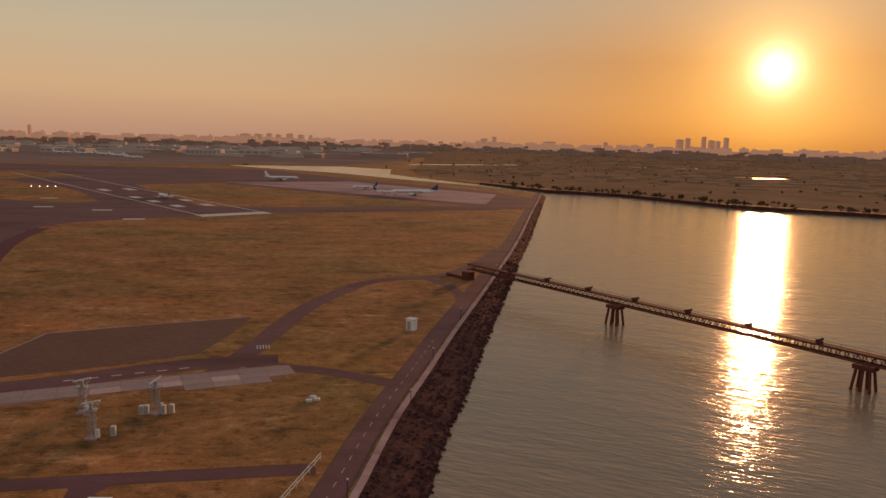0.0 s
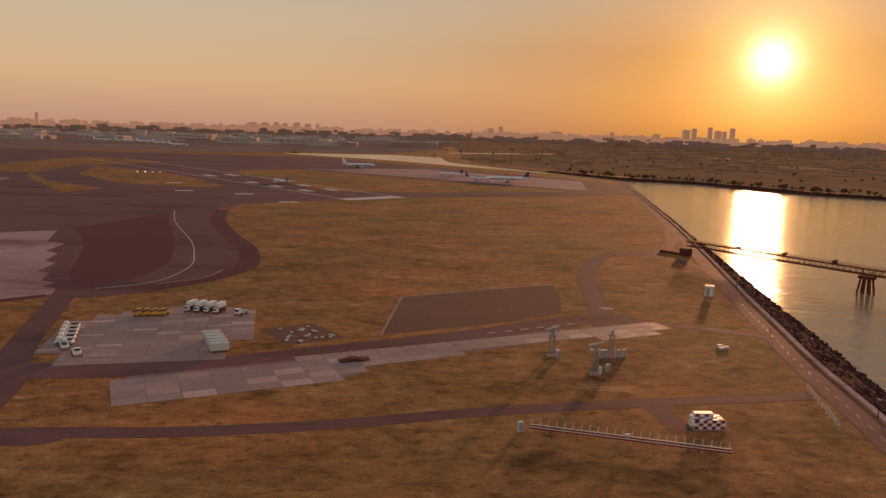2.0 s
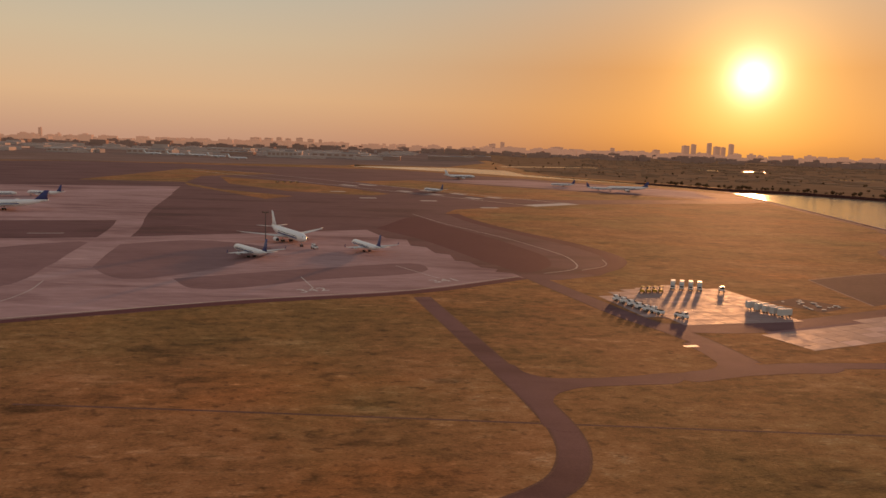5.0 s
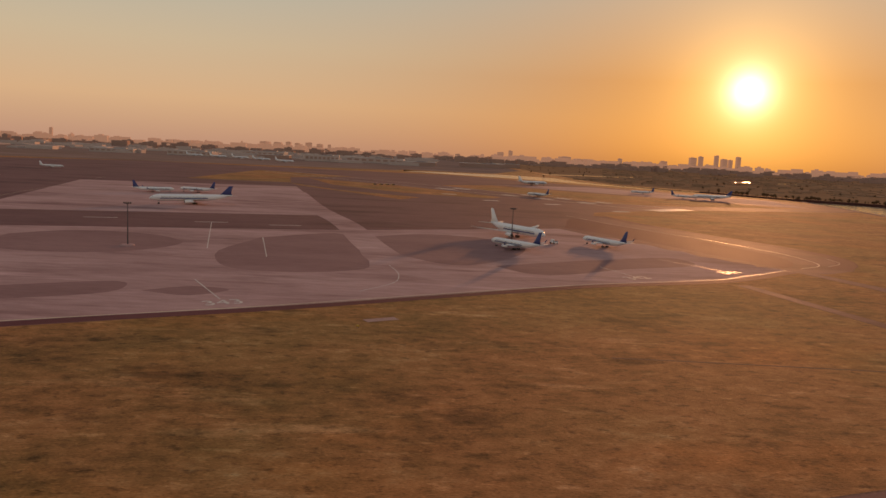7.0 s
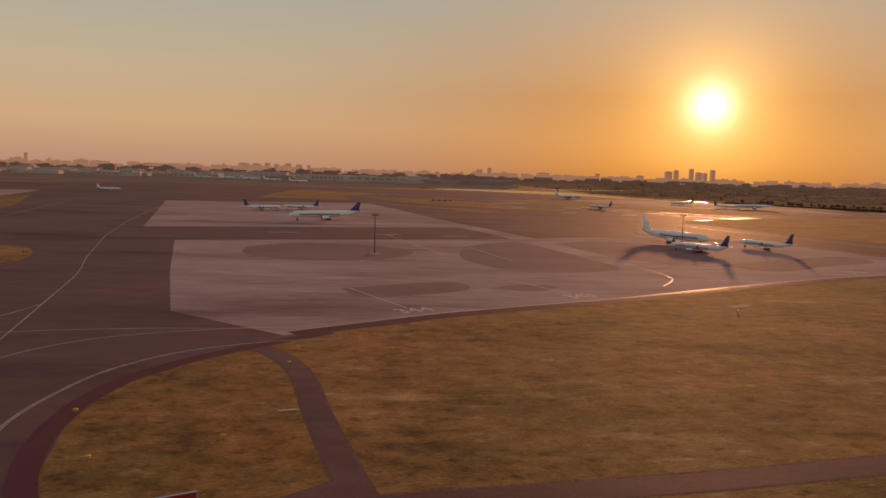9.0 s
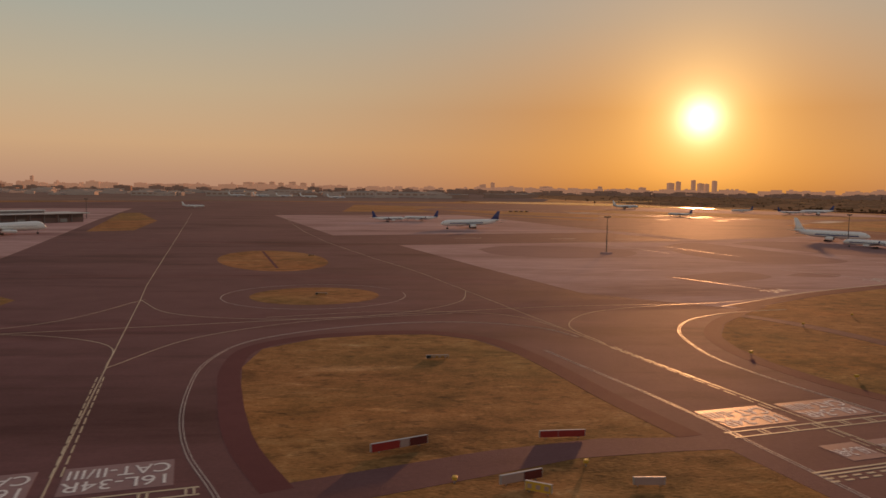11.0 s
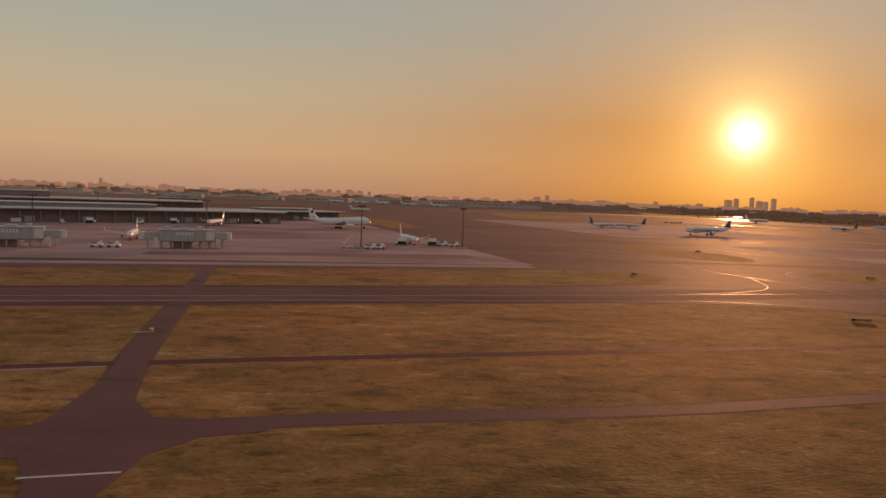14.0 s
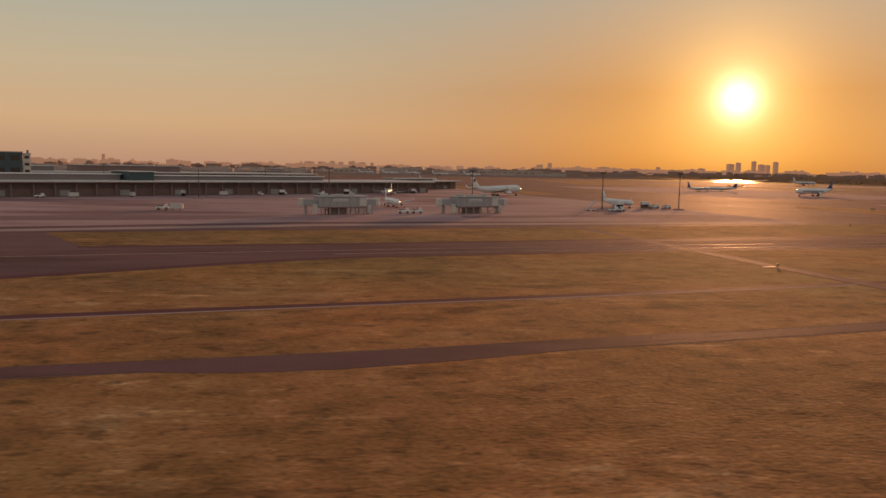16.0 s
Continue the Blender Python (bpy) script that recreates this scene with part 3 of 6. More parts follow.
def holding_point(c, first, second):
    """Painted boards and holding lines across a taxiway with centre c."""
    c = Vector(c)
    for w, off in first:
        p = c + U * off
        ob = mark("runway_board_marking", painted(bmesh.new(), p, U, V, w / 2, 2.2, 0.1), "reddish painted board with white runway lettering", PLATE)
        for text, dy in (("16L-34R", -0.95), ("CAT-II/III", 1.0)):
            q = p + V * dy
            t = lettering(text, (q.x, q.y, 0.036), 194.2, 2.15, w * 0.92, WHITE_PAINT)
            t.parent = ob
    for w, off in second:
        p = c + U * off - V * 8.6
        ob = mark("runway_board_marking", painted(bmesh.new(), p, U, V, w / 2, 1.5, 0.1), "reddish painted board with white runway lettering", PLATE)
        t = lettering("16L-34R", (p.x, p.y, 0.036), 194.2, 1.9, w * 0.92, WHITE_PAINT)
        t.parent = ob
    bm = bmesh.new()
    for dv in (-2.9, -4.0):
        painted(bm, c + V * dv, U, V, 8.0, 0.09, 0.1)
    for i in range(-3, 4):
        for d in (-0.22, 0.22):
            painted(bm, c + V * -3.45 + U * (i * 2.5 + d), V, U, 0.55, 0.07, 0.1)
    mark("holding_line", bm, "pale yellow ladder-shaped holding line", YELLOW)
    bm = bmesh.new()
    for dv in (-11.0, -11.5):
        painted(bm, c + V * dv, U, V, 8.0, 0.1, 0.1)
    for i in range(-7, 8):
        for dv in (-12.0, -12.5):
            painted(bm, c + V * dv + U * (i * 1.1), U, V, 0.32, 0.1, 0.1)
    mark("holding_line", bm, "double solid and dashed yellow holding line", YELLOW)
    bm = bmesh.new()
    for s in (-0.28, 0.28):
        ribbon([tuple(c + U * s + V * 1), tuple(c + U * s + V * 26)], 0.1, 0, 0.098, bm, (1.6, 0.5))
        ribbon([tuple(c + U * s - V * 4.5), tuple(c + U * s - V * 11)], 0.1, 0, 0.098, bm, (1.6, 0.5))
    mark("centre_dashes", bm, "dashed lines beside the taxiway centre line", YELLOW)


holding_point((-338.0, -23.6), [(6.0, -3.8), (6.0, 3.9)], [(3.0, -2.2), (3.6, 2.3)])
holding_point((-388.5, -35.8), [(6.2, -4.2), (6.2, 3.5)], [(4.6, -3.2), (5.4, 3.2)])

# ---------------------------------------------------------------- roads in the grass
road([(-640, -93), (-558, -69), (-509, -55), (-488, -48.5), (-445, -37.3), (-417.3, -30.5)], 1.5, "narrow dark drainage strip through the grass", ASPHALT_DARK, 0.03)
thing("drain_kerb", flat(ribbon(smooth_line([(-640, -94.6), (-557.8, -69.9), (-545, -66.1), (-509, -55.9), (-488, -49.4)], 4), 0.4, -0.2, 0.05)), CONCRETE_PALE, "pale concrete kerb along the drainage strip, partly overgrown", "kerb", kind="structure")
road([(-640, -108), (-551, -82.7), (-534.5, -79), (-500, -69.7), (-485, -65), (-478, -62.3), (-449, -56), (-437, -52.5), (-420.5, -49), (-408, -46.4), (-398, -44)], 2.0, "narrow asphalt service road beside the runway")
road([(-500.5, 20), (-492, -22.7), (-485.6, -53), (-482, -66), (-479.4, -78), (-472, -108)], 2.2, "asphalt link road crossing the grass", None, 0.079)
pavement("lay_by", [(-547, -81.9), (-537.6, -79.0), (-524.5, -75.0), (-512, -71.6), (-510, -72.6), (-515.8, -74.4), (-519.2, -75.7), (-523, -77.6), (-526.7, -79), (-531.3, -80.6), (-534, -81.4), (-537, -82), (-540, -82.3), (-543, -82.3)], ASPHALT, 0.06, "wider asphalt lay-by of the service road", "road")
pavement("road_junction", [(-486.6, -54), (-484.5, -53.2), (-483, -57.5), (-480.7, -60.9), (-476, -61), (-474, -62.8), (-477.2, -64.1), (-478.9, -66.7), (-479.2, -72), (-478, -77.5), (-480.7, -77.5), (-482.5, -71), (-484.4, -67.8), (-490, -68.3), (-488, -65.2), (-486, -62.3)], ASPHALT, 0.082, "flared asphalt junction of two service roads", "road")
pavement("road", [(-378, -38.2), (-374.7, -36.2), (-362.7, -31.4), (-354.5, -29.2), (-347.8, -29.2), (-345.3, -31.7), (-350, -32), (-357, -33), (-363.3, -35.8), (-370.7, -38.9), (-376, -42)], ASPHALT, 0.05, "short asphalt access road between grass patches", "road")
road([(-321, 24.5), (-315.5, 16), (-310, -4), (-307.5, -14), (-303, -30), (-292, -70)], 2.2, "narrow asphalt road along the grass")
road([(-326, -26.3), (-319.5, -25.2), (-313, -23), (-307, -18)], 2.6, "short asphalt turning to the service road", None, 0.055)
road([(-306, -21), (-280, -16.5), (-258, -11.8), (-234, -8), (-200, 1), (-172, 13), (-161, 18.6), (-156.1, 23.3), (-154, 29.2), (-153.8, 35.6), (-154.9, 42.6), (-157.4, 54), (-162, 74), (-169.3, 105)], 3.0, "narrow asphalt perimeter road through dry grass")
road([(-157.5, 49), (-153, 51.2), (-141, 54), (-128, 58.3), (-122, 60.8), (-97, 63.9), (-80.5, 67.3), (-62, 72.7), (-41, 77.2), (-16.5, 81.7)], 2.6, "narrow asphalt perimeter road through dry grass", None, 0.05)
T_JUNCTION = [(-159.3, 58), (-158.6, 53.5), (-156, 41.3), (-155.3, 36), (-152.4, 35.3), (-153.4, 39.8), (-153.6, 44), (-152.5, 47.6), (-149.8, 49.9), (-141.7, 51.9), (-135, 53.9), (-135, 57.2), (-141.2, 55.7), (-148.5, 54.3), (-153, 54.4), (-155.4, 56.4), (-156.8, 60)]
Y_JUNCTION = [(-128.3, 74), (-127, 66), (-127.2, 62.2), (-128.7, 60.1), (-133.6, 57.7), (-134.3, 54.2), (-125, 56.9), (-118.5, 58.4), (-110.1, 60.4), (-109.2, 62.3), (-117.4, 61.9), (-120.8, 62.4), (-122.6, 64.8), (-124.4, 74)]
for outline in (T_JUNCTION, Y_JUNCTION):
    pavement("road_junction", [tuple(q) for q in smooth_line(outline + outline[:1], 4)[:-1]], ASPHALT, 0.07, "flared asphalt junction of two service roads", "road")
pavement("road", [(-43, 77), (-41.6, 75), (-40.2, 68), (-37.6, 68), (-37.9, 72.4), (-38.4, 74.4), (-37, 77.4)], ASPHALT, 0.052, "short asphalt path to the equipment hut", "road")
road([(-143.5, 130), (-137.5, 110), (-131.5, 91), (-126, 79), (-122.6, 63)], 4.2, "asphalt road from the apron to the equipment yard", None, 0.056)
road([(-127, 84), (-117, 84.2), (-105, 87.6), (-83, 98), (-62, 108.6), (-40, 121.5), (-30, 124)], 6.0, "asphalt road along the equipment yard", None, 0.04)
road([(-38, 116), (-36.5, 126), (-29.5, 176), (-19, 199), (-4, 206.5), (6, 224), (17, 262)], 4.0, "winding asphalt road to the seawall")
road([(-8, 205), (-1, 193), (2.5, 174), (-1, 152)], 2.6, "asphalt road curving to the seawall", None, 0.05)
road([(-34, 121), (-22, 118.5), (-10, 113)], 3.0, "asphalt spur to the seawall road", None, 0.05)
road([(x - 2.6, y) for x, y in SEAWALL[1:]], 3.4, "asphalt service road behind the seawall", None, 0.06)
line([(x - 2.6, y) for x, y in SEAWALL[2:8]], 0.1, LINE, "dashed white road centre line", (1.4, 2.2))
pavement("soil_patch", [(-76, 137), (-60, 145.5), (-42, 154), (-42.5, 139), (-44.4, 126), (-60, 116), (-78, 107)], SOIL_AND_SHADE, 0.03, "bare brown soil patch with a worn edge", "soil")
thing("soil_edge", flat(ribbon([(-78.2, 107), (-76.2, 137.4), (-60, 146), (-42, 154.6)], 0.35, -0.2, 0.05)), CONCRETE_PALE, "thin pale edging round the bare soil", "kerb", kind="structure")
# stop lines and dashes
for c, a, w, l in (((-481.2, -69.7), U, 2.05, 0.1), ((-490.3, -36.2), U, 0.9, 0.1), ((-495.5, -69.6), V, 0.8, 0.14), ((-413.5, -47.4), V, 0.9, 0.13), ((-313, -1.5), U, 0.9, 0.13)):
    mark("stop_line", painted(bmesh.new(), c, a, Vector((-a.y, a.x)), w, l, 0.13), "white stop line across the road")
for i in range(5):
    mark("road_dash", painted(bmesh.new(), (-35.4 + i * 0.5, 131.4 + i * 0.1), V, U, 1.2, 0.1, 0.1), "white road lettering bars, unreadable")
for i in range(6):
    mark("road_dash", painted(bmesh.new(), (-59 + i * 3.0, 110.5 + i * 1.5), Vector((0.9, 0.42)), Vector((-0.42, 0.9)), 0.75, 0.16, 0.1), "white dashes along the road edge")
mark("road_sign_paint", painted(bmesh.new(), (-127.6, 72), U, V, 1.2, 0.5, 0.1), "white painted road symbol, worn")
mark("grass_slab", painted(bmesh.new(), (-244.8, 57.0), Vector((0.87, 0.49)), Vector((-0.49, 0.87)), 2.6, 0.9, 0.12), "flat concrete slab set in grass", CONCRETE_PALE)
mark("grass_slab", painted(bmesh.new(), (-258.8, -6.4), U, V, 0.7, 0.4, 0.14), "small dark cover slab in grass", ASPHALT)
thing("ditch", flat(ribbon([(-214, 40.2), (-196.6, 39.6), (-155, 37.6), (-104.6, 35.3), (-60, 36)], 0.45, -0.2, 0.02)), SOIL_AND_SHADE, "thin dark drainage ditch through the grass", "ditch", kind="structure")
thing("duct", flat(ribbon([tuple(Vector((-396, 102)) + V * 24), tuple(Vector((-397, 102)) - V * 20)], 0.7, 0, 0.09)), ASPHALT_DARK, "dark cable duct across the grass island", "duct", kind="structure")

# ---------------------------------------------------------------- seawall and revetment
def build_seawall():
    fine = smooth_line(SEAWALL, 8)
    wall = root("seawall", pose(0, 0, 0), "long pale concrete seawall parapet above dark rocks", "seawall", kind="structure")
    part("parapet", ribbon(offset_line(fine, 0.3), 0.9, -0.5, 0.26), CONCRETE, wall, "pale weathered concrete parapet")
    rows = []
    bm = bmesh.new()
    profile = [(0.7, 0.15), (1.8, -0.05), (3.2, -0.38), (4.4, -0.64), (5.6, -1.0), (6.8, -1.28), (7.6, -1.62), (8.7, -2.6)]
    long_line = []
    for a, b in zip(fine, fine[1:]):
        n = max(1, int((Vector(b) - Vector(a)).length / 2.2))
        long_line += [tuple(Vector(a).lerp(Vector(b), k / n)) for k in range(n)]
    for k, (d, z) in enumerate(profile):
        far = [1.0 if p[1] < 110 else max(0.55, 1 - (p[1] - 110) / 300) for p in long_line]
        base = offset_line(long_line, 1.0)
        unit = [(q[0] - p[0], q[1] - p[1]) for p, q in zip(long_line, base)]
        rows.append([bm.verts.new((p[0] + u[0] * d * f, p[1] + u[1] * d * f, z + random.uniform(-0.13, 0.13) * (k > 0))) for p, u, f in zip(long_line, unit, far)])
    for r, s in zip(rows, rows[1:]):
        for i in range(len(r) - 1):
            bm.faces.new((r[i], s[i], s[i + 1], r[i + 1]))
    part("revetment", bm, ROCK, wall, "dark sloping rock revetment")
    rng = random.Random(5)
    one = bmesh.new()
    bmesh.ops.create_icosphere(one, subdivisions=1, radius=0.75)
    shape, skin = [v.co.copy() for v in one.verts], [[v.index for v in f.verts] for f in one.faces]
    one.free()
    verts, faces = [], []
    base = offset_line(long_line, 1.0)
    for p, q in zip(long_line, base):
        if not -40 < p[1] < 480:
            continue
        f = 1.0 if p[1] < 110 else max(0.55, 1 - (p[1] - 110) / 300)
        for _ in range(30 if p[1] < 240 else 5):
            d = rng.choice((1.5, 2.8, 4.1, 5.3, 6.5, 7.3)) + rng.uniform(-0.45, 0.45)
            size = rng.uniform(0.22, 0.48)
            c = Vector((p[0] + (q[0] - p[0]) * d * f, p[1] + (q[1] - p[1]) * d * f + rng.uniform(-1.2, 1.2), 0.28 - 0.235 * d))
            m = Matrix.Translation(c) @ Euler((rng.uniform(0, 3), rng.uniform(0, 3), rng.uniform(0, 3))).to_matrix().to_4x4() @ Matrix.Diagonal((size * rng.uniform(0.7, 1.5), size, size * rng.uniform(0.5, 1), 1))
            n = len(verts)
            verts.extend(m @ v + Vector((rng.uniform(-0.1, 0.1), rng.uniform(-0.1, 0.1), rng.uniform(-0.1, 0.1))) for v in shape)
            faces.extend([n + a for a in face] for face in skin)
    me = bpy.data.meshes.new("rocks")
    me.from_pydata(verts, [], faces)
    me.materials.append(ROCK)
    rocks = new("rocks", me)
    rocks.parent = wall
    tagged(rocks, "tumbled dark armour rocks")
    tagged(rocks, kind="stuff")


build_seawall()
# ---------------------------------------------------------------- materials of things
WHITE = plain("white_paint", (0.78, 0.77, 0.76), 0.35, vary=0.05)
OFFWHITE = plain("weathered_white", (0.6, 0.58, 0.55), 0.6)
SIGNWHITE = plain("sign_white", (0.34, 0.23, 0.21), 0.7)
DARK_RED = plain("dark_red_paint", (0.10, 0.014, 0.013), 0.6, vary=0.25)
GREY = plain("light_grey_metal", (0.38, 0.38, 0.40), 0.5, 0.3)
NAVY = plain("navy_paint", (0.035, 0.045, 0.16), 0.35)
RED = plain("red_paint", (0.27, 0.022, 0.02), 0.6, vary=0.25)
SIGN_YELLOW = plain("sign_yellow", (0.34, 0.17, 0.04), 0.6)
YELLOWP = plain("yellow_paint", (0.55, 0.33, 0.04), 0.5)
STEEL = plain("galvanised_steel", (0.36, 0.35, 0.36), 0.45, 0.6)
MAST = plain("dark_grey_mast", (0.10, 0.085, 0.085), 0.7, 0.0, 0.2)
DARK = plain("dark_rubber", (0.03, 0.028, 0.028), 0.8)
RUST = plain("rust_red_steel", (0.13, 0.04, 0.03), 0.85, 0.0, spec=0.12, vary=0.3)
GLASS = plain("dark_window_glass", (0.02, 0.025, 0.03), 0.12, 0.0, 0.6)
# lighter than the other glass: haze before the terminal is in its colour
BAY_GLASS = plain("hazy_bay_glass", (0.13, 0.10, 0.10), 0.3, 0.0, 0.5, vary=0.3, scale=0.15)
ROOF = plain("pale_roof", (0.5, 0.48, 0.46), 0.6, vary=0.15, scale=0.1)
WALL = plain("grey_cladding", (0.27, 0.22, 0.22), 0.7, vary=0.2, scale=0.2)
WALL_RED = plain("brown_cladding", (0.25, 0.165, 0.155), 0.7, vary=0.2, scale=0.2)
TEAL = plain("teal_cladding", (0.06, 0.10, 0.11), 0.6, vary=0.2, scale=0.2)


# ---------------------------------------------------------------- aircraft
def loft(bm, rings):
    """Skin over rings of equal count, with end caps."""
    vs = [[bm.verts.new(p) for p in r] for r in rings]
    n = len(vs[0])
    for a, b in zip(vs, vs[1:]):
        for i in range(n):
            bm.faces.new((a[i], a[(i + 1) % n], b[(i + 1) % n], b[i]))
    bm.faces.new(vs[0])
    bm.faces.new(vs[-1][::-1])
    bmesh.ops.recalc_face_normals(bm, faces=bm.faces)
    return bm


def foil(bm, stations):
    """A wing or fin from stations: (leading point, chord, thickness, is_upright)."""
    rings = []
    for (x, y, z), c, t, upright in stations:
        prof = [(0, 0), (-0.15, 0.8), (-0.4, 1.0), (-0.75, 0.55), (-1, 0.05), (-0.75, -0.45), (-0.4, -0.8), (-0.15, -0.7)]
        rings.append([(x + c * a, y + (t * b if upright else 0), z + (0 if upright else t * b)) for a, b in prof])
    return loft(bm, rings)


def aircraft(L, R, span, tail, label, tail_mat, stripe, hump=False, engines=2, name="airliner"):
    """Airliner with nose along +x, wheels on z = 0, centred on its fuselage."""
    ob = root(name, pose(0, 0, 0), label, "airplane", "parked airliners")
    zc = R * 1.95
    stations = [(0.5, 0.02, -0.25), (0.488, 0.3, -0.2), (0.465, 0.6, -0.1), (0.43, 0.85, -0.03), (0.38, 1, 0), (-0.16, 1, 0), (-0.28, 0.9, 0.1), (-0.38, 0.62, 0.34), (-0.46, 0.32, 0.55), (-0.5, 0.08, 0.68)]
    n = 20
    rings = []
    for fx, r, dz in stations:
        ring = []
        for i in range(n):
            a = 2 * math.pi * i / n
            y, z = R * r * math.cos(a), zc + R * dz + R * r * math.sin(a)
            if hump and fx > 0.1 and fx < 0.47 and math.sin(a) > 0:
                z += R * 0.42 * math.sin(a) * r
            ring.append((fx * L, y, z))
        rings.append(ring)
    fuselage = part("fuselage", loft(bmesh.new(), rings), WHITE, ob, "", True)
    # coloured cheat line and window rows on both sides
    for s in (-1, 1):
        if stripe is not None:
            bm = bmesh.new()
            box(bm, 0.1 * L, s * R * 0.985, zc - R * 0.16, 0.56 * L, R * 0.06, R * 0.26)
            part("cheat_line", bm, stripe, fuselage, "dark blue stripe")
        bm = bmesh.new()
        for i in range(26):
            box(bm, L * (0.36 - i * 0.0205), s * R * 0.975, zc + R * 0.2, L * 0.007, R * 0.08, R * 0.16)
        tagged(part("window_row", bm, GLASS, fuselage, "dark cabin windows"), kind="stuff")
    bm = bmesh.new()
    box(bm, 0.462 * L, 0, zc + R * 0.3 + (R * 0.3 if hump else 0), L * 0.014, R * 0.95, R * 0.22, 0, R * 0.05)
    part("cockpit_window", bm, GLASS, fuselage, "dark cockpit glass")
    hs = span / 2
    for s in (-1, 1):
        bm = foil(bmesh.new(), [((0.13 * L, s * R * 0.4, zc - R * 0.55), 0.24 * L, R * 0.22, False), ((0.02 * L, s * hs * 0.34, zc - R * 0.35), 0.155 * L, R * 0.14, False),
                                ((-0.15 * L, s * hs * 0.93, zc + R * 0.25), 0.062 * L, R * 0.05, False), ((-0.19 * L, s * hs, zc + R * 0.45), 0.03 * L, R * 0.03, False)])
        part("wing", bm, OFFWHITE, ob, "pale grey wing", True)
        if engines == 2 and L < 24 or engines == 4:
            bm = foil(bmesh.new(), [((-0.185 * L, s * hs, zc + R * 0.42), 0.032 * L, R * 0.03, True), ((-0.215 * L, s * hs * 1.01, zc + R * 1.35), 0.012 * L, R * 0.02, True)])
            part("winglet", bm, tail_mat, ob)
        bm = foil(bmesh.new(), [((-0.40 * L, s * R * 0.2, zc + R * 0.55), 0.1 * L, R * 0.1, False), ((-0.475 * L, s * hs * 0.36, zc + R * 0.8), 0.035 * L, R * 0.04, False)])
        part("tailplane", bm, OFFWHITE, ob, "", True)
        for e in range(engines // 2):
            y = s * hs * (0.33 + 0.25 * e)
            x0 = L * (0.125 - 0.085 * e)
            er = R * (0.46 if L > 24 and engines == 2 else 0.38)
            z = zc - R * 0.98 + R * 0.2 * e
            ring = lambda x, r: [(x, y + r * math.cos(2 * math.pi * i / 14), z + r * math.sin(2 * math.pi * i / 14)) for i in range(14)]
            bm = loft(bmesh.new(), [ring(x0, er * 0.86), ring(x0 - 0.006 * L, er), ring(x0 - 0.05 * L, er * 1.02), ring(x0 - 0.09 * L, er * 0.8), ring(x0 - 0.115 * L, er * 0.4)])
            eng = part("engine", bm, WHITE if tail_mat is not RED else GREY, ob, "", True)
            bm = loft(bmesh.new(), [ring(x0 + 0.001 * L, er * 0.84), ring(x0 - 0.012 * L, er * 0.6)])
            part("intake", bm, DARK, eng, "dark engine intake")
            bm = bmesh.new()
            box(bm, x0 - 0.06 * L, y, z + er * 0.95, L * 0.08, R * 0.09, er * 0.7)
            part("pylon", bm, OFFWHITE, eng)
    bm = foil(bmesh.new(), [((-0.33 * L, 0, zc + R * 0.75), 0.165 * L, R * 0.12, True), ((-0.375 * L, 0, zc + R * 1.6), 0.11 * L, R * 0.1, True), ((-0.458 * L, 0, tail), 0.05 * L, R * 0.05, True)])
    part("fin", bm, tail_mat, ob, "", True)
    for x, y in ((0.39 * L, 0.0), (-0.03 * L, R * 0.95), (-0.03 * L, -R * 0.95)):
        bm = bmesh.new()
        tube(bm, (x, y, R * 0.25), (x, y, zc - R * 0.6), R * 0.09)
        gear = part("landing_gear", bm, STEEL, ob)
        bm = bmesh.new()
        for d in (-0.2, 0.2):
            for k in ((0,) if x > 0 else (-0.2, 0.2)):
                tube(bm, (x + k * R * 1.6, y + R * d - R * 0.09, R * 0.24), (x + k * R * 1.6, y + R * d + R * 0.09, R * 0.24), R * 0.24, 12)
        part("wheels", bm, DARK, gear, "black tyres")
    return ob


def park(proto, nose, tail_at, L):
    """Pose from the nose wheel's and the fin tip's plan positions."""
    a, b = Vector(nose), Vector(tail_at)
    d = (a - b).normalized()
    c = a - d * 0.39 * L
    return pose(c.x, c.y, 0.012, 0, 0, math.degrees(math.atan2(d.y, d.x)))


WIDE_L, NARROW_L, JUMBO_L = 28.0, 19.0, 27.0
wide = aircraft(WIDE_L, 1.34, 26.8, 8.1, "white wide-body airliner with a dark blue stripe parked on concrete", WHITE, NAVY)
wide.matrix_world = park(wide, (-203.7, 172.2), (-215.9, 192.9), WIDE_L)
narrow = aircraft(NARROW_L, 0.86, 15.6, 5.6, "white narrow-body airliner with a navy tail parked on the apron", NAVY, NAVY)
narrow.matrix_world = park(narrow, (-188.6, 172.8), (-180.2, 157.3), NARROW_L)
copy_thing(narrow, park(narrow, (-217.8, 156.9), (-207.4, 143.5), NARROW_L))
wide_blue = aircraft(33.0, 1.34, 27.5, 7.4, "white long wide-body airliner with a navy tail on the far apron", NAVY, NAVY)
wide_blue.matrix_world = park(wide_blue, (-342.5, 246.2), (-317.6, 261.6), 33.0)
for nose, tl in (((-360.9, 316), (-380, 306)), ((-357.5, 326), (-340, 322))):
    copy_thing(narrow, park(narrow, nose, tl, NARROW_L))
copy_thing(narrow, pose(-164, 436, 0.012, 0, 0, 128))
tagged(copy_thing(wide, park(wide, (-128, 638), (-153, 632), WIDE_L)), "white wide-body airliner on the remote apron")
copy_thing(narrow, pose(-61, 556, 0.012, 0, 0, 175))
copy_thing(narrow, pose(-42, 512, 0.012, 0, 0, -20))
copy_thing(wide_blue, pose(-23, 506, 0.012, 0, 0, 190))
